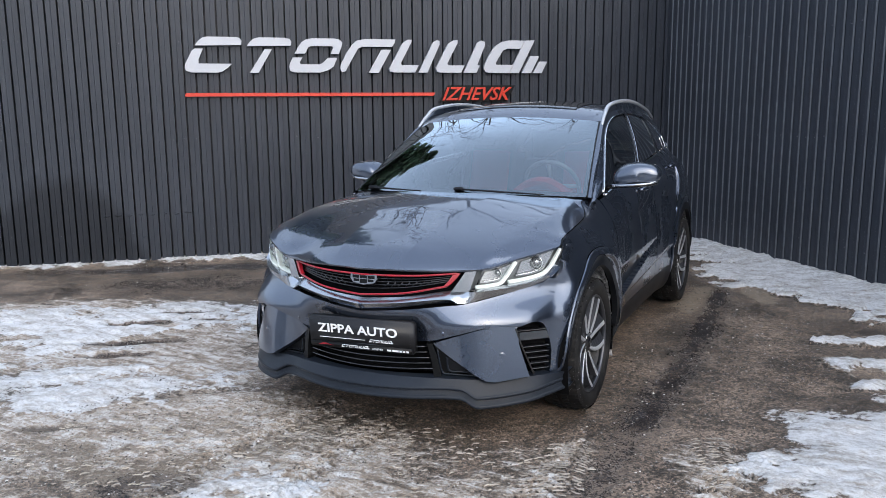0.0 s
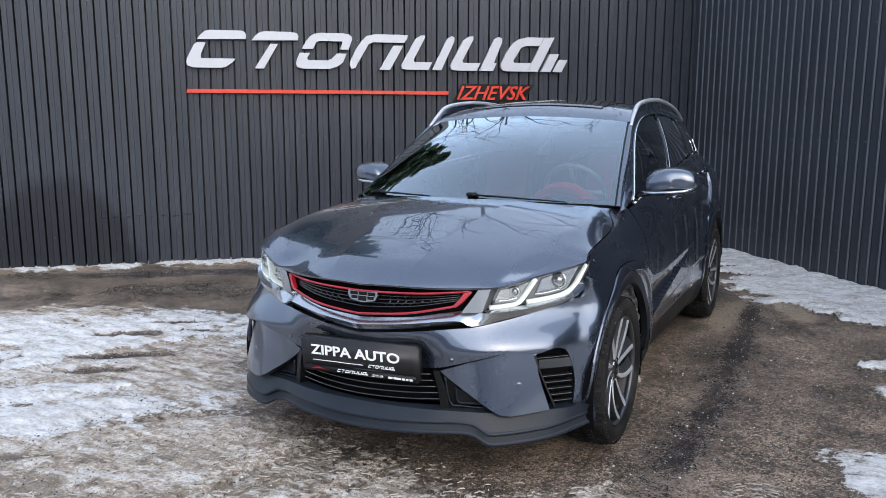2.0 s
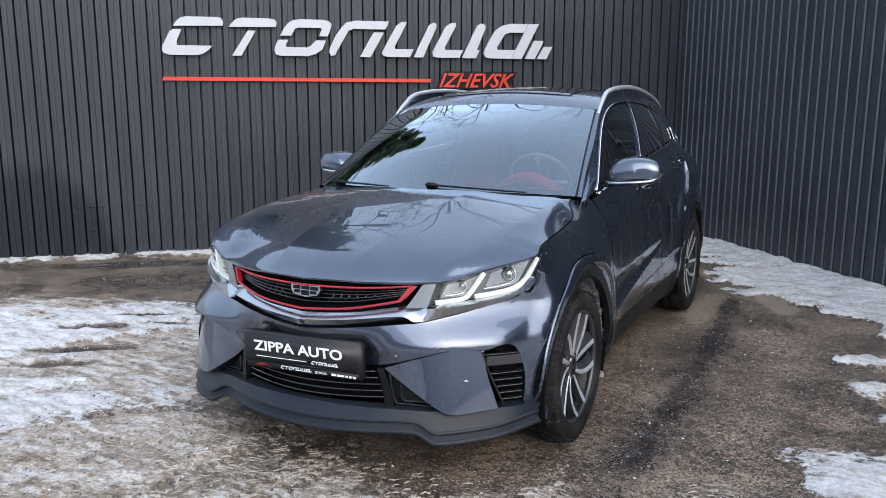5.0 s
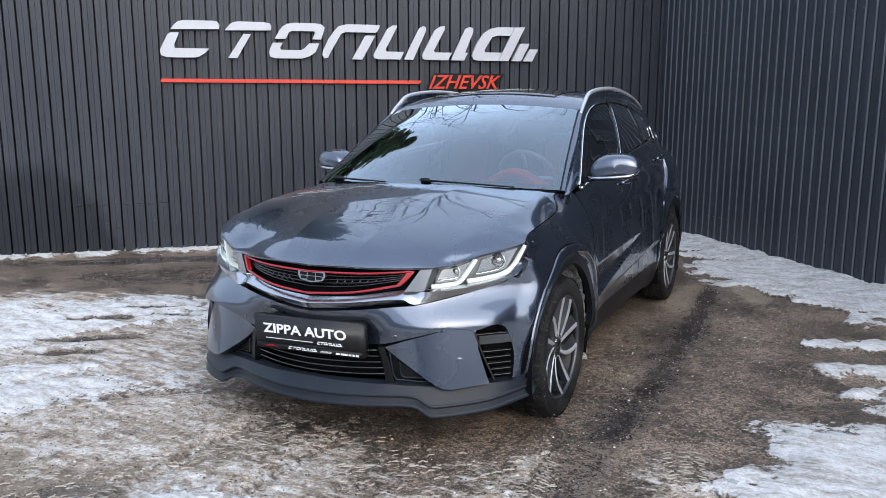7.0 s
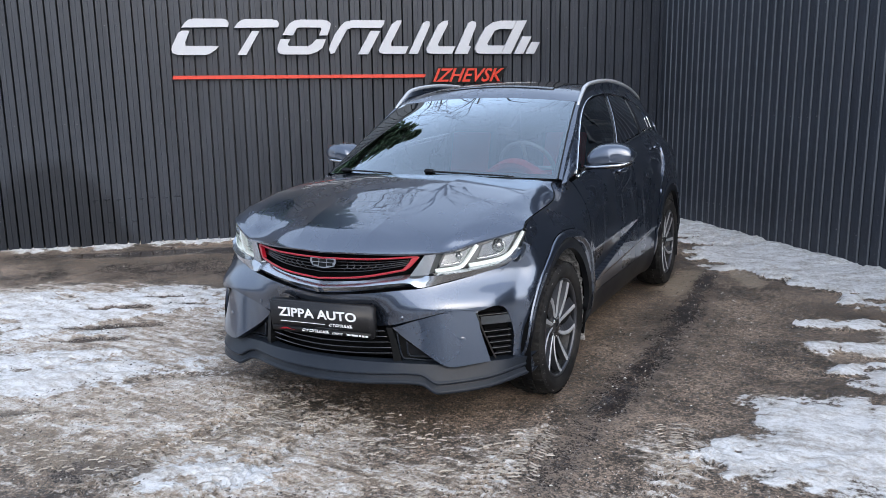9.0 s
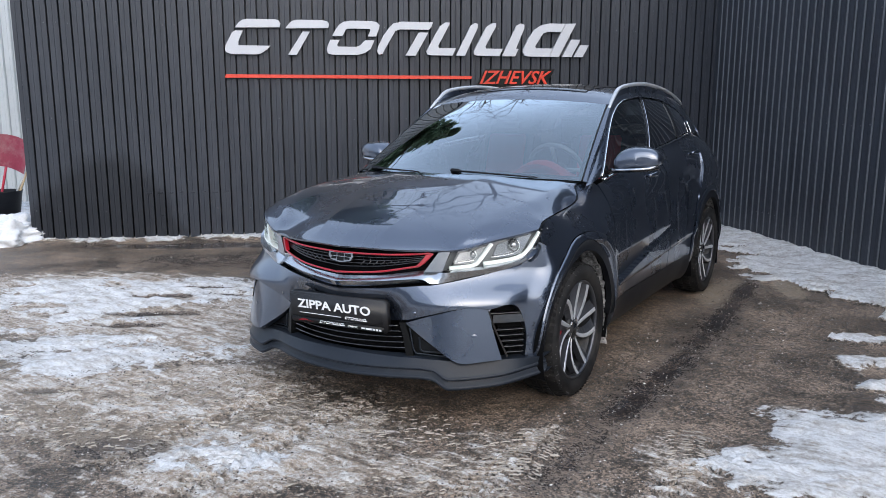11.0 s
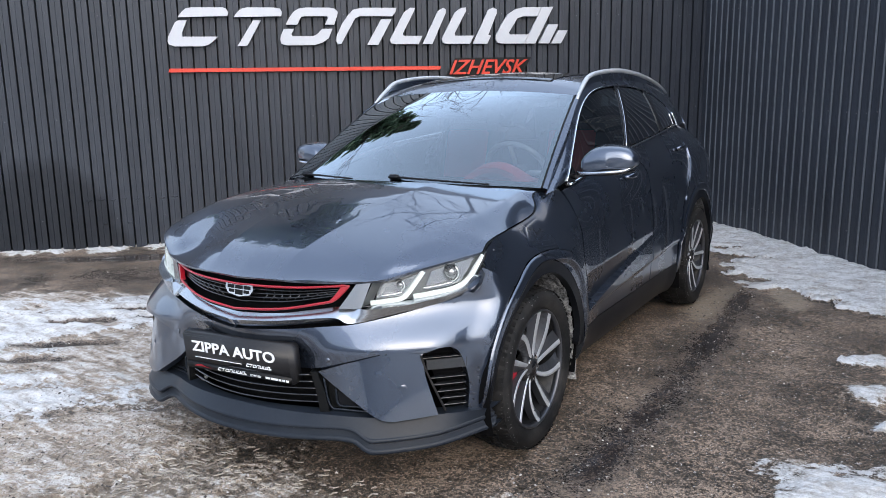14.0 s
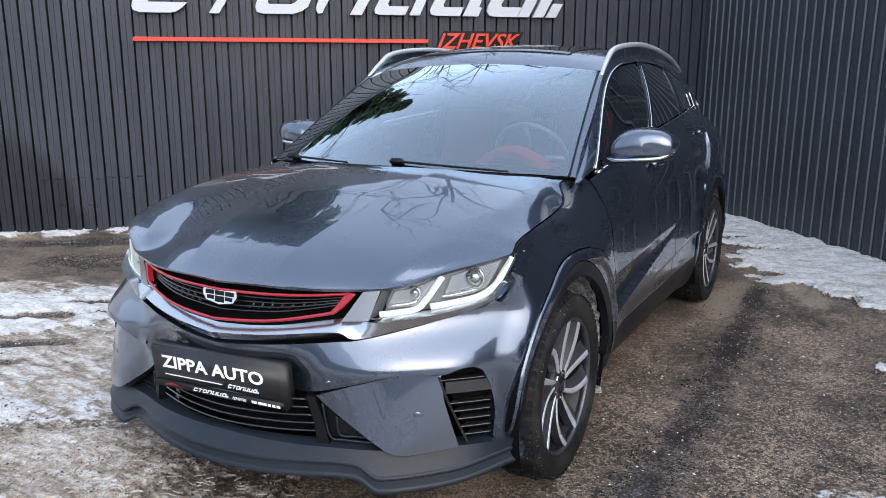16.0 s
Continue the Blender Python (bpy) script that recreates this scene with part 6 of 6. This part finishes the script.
part("instrument_hood", bm, LEATHER, car, "red trimmed instrument hood")
rows = [[(x, 0.72 + 0.03 * v, 0.995 - 0.09 * v) for x in np.linspace(-0.62, 0.10, 12)] for v in np.linspace(0, 1, 4)]
part("dash_panel", sheet(rows, (0, -0.3, 1), 0.02), LEATHER, car)
wheel_m = pose(0.37, 0.84, 1.075, -62, 0, 0)
ringp = [wheel_m @ Vector((0.172 * math.cos(a), 0.172 * math.sin(a), 0)) for a in np.linspace(0, math.tau, 41)[:-1]]
steer = part("steering_wheel", tube(ringp, 0.014, 8, closed=True), SMOKE, car)
part("steering_hub", block((-0.07, -0.05, -0.02), (0.07, 0.05, 0.02), 0.015, m=wheel_m), CABIN, steer)
for a in (0, math.pi, -math.pi / 2):
    part("steering_spoke", tube([wheel_m @ Vector((0.05 * math.cos(a), 0.05 * math.sin(a), 0)), wheel_m @ Vector((0.18 * math.cos(a), 0.18 * math.sin(a), 0))], 0.014, 6), SILVER, steer)
for x in (0.36, -0.36):
    seat = part("front_seat", block((x - 0.25, 1.00, 0.55), (x + 0.25, 1.52, 0.72), 0.06), CABIN, car, "charcoal seat with red inlay")
    part("seat_back", block((-0.24, -0.06, 0.0), (0.24, 0.06, 0.62), 0.06, m=pose(x, 1.52, 0.70, -16)), CABIN, seat)
    part("seat_inlay", block((-0.15, -0.075, 0.06), (0.15, -0.05, 0.56), 0.012, m=pose(x, 1.52, 0.70, -16)), LEATHER, seat)
    part("headrest", block((-0.13, -0.05, 0.66), (0.13, 0.05, 0.84), 0.045, m=pose(x, 1.54, 0.70, -16)), CABIN, seat)
part("rear_seat", block((-0.62, 2.05, 0.60), (0.62, 2.35, 1.16), 0.08), CABIN, car)
part("cabin_floor", block((-0.70, 0.45, 0.50), (0.70, 2.9, 0.56)), CABIN, car)
part("headlining", sheet([[(x, y, roof(x, y)[2] - 0.03) for x in np.linspace(-0.55, 0.55, 9)] for y in np.linspace(1.0, 2.95, 12)], (0, 0, -1), 0), CABIN, car)
part("inside_mirror", block((-0.11, 0.80, 1.36), (0.11, 0.825, 1.425), 0.012), BLACK, car)


# the nose's right corner is a little fuller than its left one
def fuller_corner(ob):
    for c in ob.children:
        if c.type == "MESH":
            for v in c.data.vertices:
                k = ease(-v.co.x, 0.42, 0.74) * (1 - ease(v.co.y, -0.30, 0.15)) * (1 - 0.6 * ease(-v.co.x, 0.765, 0.83) * ease(v.co.z, 0.735, 0.79))
                if k > 0:
                    v.co.x -= 0.035 * k
                    v.co.y -= 0.070 * k
        fuller_corner(c)


fuller_corner(car)


# wheels
def build_wheel(m, calliper):
    """Tyre, dark barrel, ten twisted machined spokes in five pairs, brake behind. The outside faces +x."""
    tyre_bm = lathe([(0.248, -0.085), (0.262, -0.100), (0.290, -0.108), (0.318, -0.103), (0.336, -0.086), (0.3405, -0.05), (0.3415, 0.0), (0.3405, 0.05), (0.336, 0.086), (0.318, 0.103), (0.304, 0.1085), (0.292, 0.108), (0.274, 0.1045), (0.262, 0.100), (0.254, 0.093), (0.247, 0.084)], 72)
    tyre = part("wheel", tyre_bm, RUBBER, car, "studded winter tyre on a ten-spoke alloy rim")
    tyre.matrix_local = m
    knobs = bmesh.new()
    for k in range(64):
        for x0, x1, tw in ((0.052, 0.098, 0.0), (0.012, 0.044, 0.05), (-0.044, -0.012, 0.0), (-0.098, -0.052, 0.05)):
            a = (k + 0.5 * (x0 < 0)) * math.tau / 64 + tw * 0.4
            rr = 0.339 if abs(x0 + x1) < 0.12 else 0.332
            mm = pose(0, 0, 0, math.degrees(a)) @ pose(0, rr, 0)
            quad = [mm @ Vector(c) for c in ((x0, 0.0, -0.0115), (x1, 0.0, -0.0085), (x1, 0.0, 0.0115), (x0, 0.0, 0.0085))]
            tops = [mm @ Vector((c[0], 0.009 - (0.006 if abs(c[0]) > 0.09 else 0), c[2] * 0.92)) for c in ((x0, 0, -0.0115), (x1, 0, -0.0085), (x1, 0, 0.0115), (x0, 0, 0.0085))]
            v = [knobs.verts.new(q) for q in quad + tops]
            knobs.faces.new(v[4:])
            for i in range(4):
                knobs.faces.new([v[i], v[(i + 1) % 4], v[4 + (i + 1) % 4], v[4 + i]])
    bmesh.ops.recalc_face_normals(knobs, faces=knobs.faces)
    tagged(part("tread", knobs, RUBBER, tyre, smooth=False), kind="stuff")
    crumbs = bmesh.new()
    r = random.Random(21)
    for k in range(300):
        a, x = r.random() * math.tau, r.choice((0.1, 0.1, 0.06, 0.03)) + r.uniform(-0.012, 0.010)
        rad, size = (0.326 if x > 0.092 else 0.346) + r.uniform(-0.012, 0.002), r.uniform(0.0006, 0.0014)
        c = Vector((x, rad * math.cos(a), rad * math.sin(a)))
        v = [crumbs.verts.new(c + Vector(d) * size) for d in ((1, 1, 1), (1, -1, -1), (-1, 1, -1), (-1, -1, 1))]
        for f in ((0, 1, 2), (0, 3, 1), (0, 2, 3), (1, 3, 2)):
            crumbs.faces.new([v[i] for i in f])
    bmesh.ops.recalc_face_normals(crumbs, faces=crumbs.faces)
    tagged(part("snow_crumbs", crumbs, CRUST, tyre, "snow crumbs stuck to the tread", smooth=False), kind="stuff")
    part("rim_lip", lathe([(0.236, 0.070), (0.2415, 0.090), (0.247, 0.095), (0.252, 0.092), (0.252, 0.083), (0.244, 0.070)], 72, closed=True), SPOKE, tyre)
    part("barrel", lathe([(0.2415, 0.075), (0.226, 0.03), (0.205, -0.03), (0.212, -0.08)], 56), GUNMETAL, tyre)
    hub = part("hub", lathe([(0.001, 0.074), (0.030, 0.074), (0.033, 0.068), (0.062, 0.062), (0.070, 0.050), (0.066, 0.015), (0.001, 0.012)], 36), GUNMETAL, tyre)
    part("centre_cap", lathe([(0.001, 0.0785), (0.022, 0.078), (0.027, 0.074)], 24), BLACK, hub)
    for k in range(10):
        base = (k // 2) * 72 + (17 if k % 2 else -17)
        bm, face = bmesh.new(), bmesh.new()
        lead = 15 if k % 2 else 3
        rows_f, rows_b = [], []
        for i in range(9):
            u = i / 8
            r = 0.048 + (0.240 - 0.048) * u
            a = radians(base + lead * u * u - (6 if k % 2 else -4) * (1 - u) + 8)
            w = 0.016 + 0.019 * u
            x = 0.066 + 0.024 * u ** 1.5
            c, t = Vector((0, math.cos(a), math.sin(a))), Vector((0, -math.sin(a), math.cos(a)))
            rows_f.append([tuple(c * r + t * w * q + Vector((x - d, 0, 0))) for q, d in ((-1, 0.004), (-0.92, 0.0), (-0.5, 0.001), (-0.05 - 0.2 * u, 0.005))])
            rows_b.append([tuple(c * r + t * w * q + Vector((x - d, 0, 0))) for q, d in ((-1.1, 0.036), (0, 0.034), (1.05, 0.026))])
        sheet(rows_f, (1, 0, 0), 0.0, face)
        part("spoke_face", face, ALLOY, tyre)
        g = [[bm.verts.new(p) for p in (f[0], f[3], b[2], b[0])] for f, b in zip(rows_f, rows_b)]
        for r0, r1 in zip(g, g[1:]):
            for q in (1, 2, 3):
                bm.faces.new([r0[q], r0[(q + 1) % 4], r1[(q + 1) % 4], r1[q]])
        bmesh.ops.recalc_face_normals(bm, faces=bm.faces)
        part("spoke", bm, SPOKE, tyre, smooth=False)
    for k in range(5):
        a = radians(k * 72 + 36)
        bm = bmesh.new()
        bmesh.ops.create_cone(bm, cap_ends=True, segments=6, radius1=0.010, radius2=0.009, depth=0.022, matrix=Matrix.Translation((0.060, 0.047 * math.cos(a), 0.047 * math.sin(a))) @ pose(0, 0, 0, 0, 90))
        part("wheel_nut", bm, BRIGHT, hub, smooth=False)
    bm = bmesh.new()
    bmesh.ops.create_cone(bm, cap_ends=True, segments=10, radius1=0.007, radius2=0.006, depth=0.016, matrix=Matrix.Translation((0.072, -0.09, -0.165)) @ pose(0, 0, 0, 0, 90))
    part("valve", bm, BRIGHT, tyre)
    part("brake_disc", lathe([(0.07, -0.010), (0.155, -0.010), (0.157, -0.014), (0.157, -0.030), (0.07, -0.030)], 48), STEEL, tyre)
    if calliper:
        rows = [[(x, rr * math.cos(a), rr * math.sin(a)) for a in np.linspace(radians(128), radians(186), 12)] for x, rr in ((-0.03, 0.095), (0.040, 0.095), (0.048, 0.110), (0.048, 0.150), (0.040, 0.170), (-0.03, 0.174))]
        part("brake_calliper", sheet(rows, (1, 0, 0), 0.01), RED, tyre, "red brake calliper")
    return tyre


for hub in (0.0, BASE):
    build_wheel(pose(0.784, hub, HUB_Z, 7 if hub else 24, 0, 0), True)
    build_wheel(pose(-0.784, hub, HUB_Z, 0, 0, 180), False)
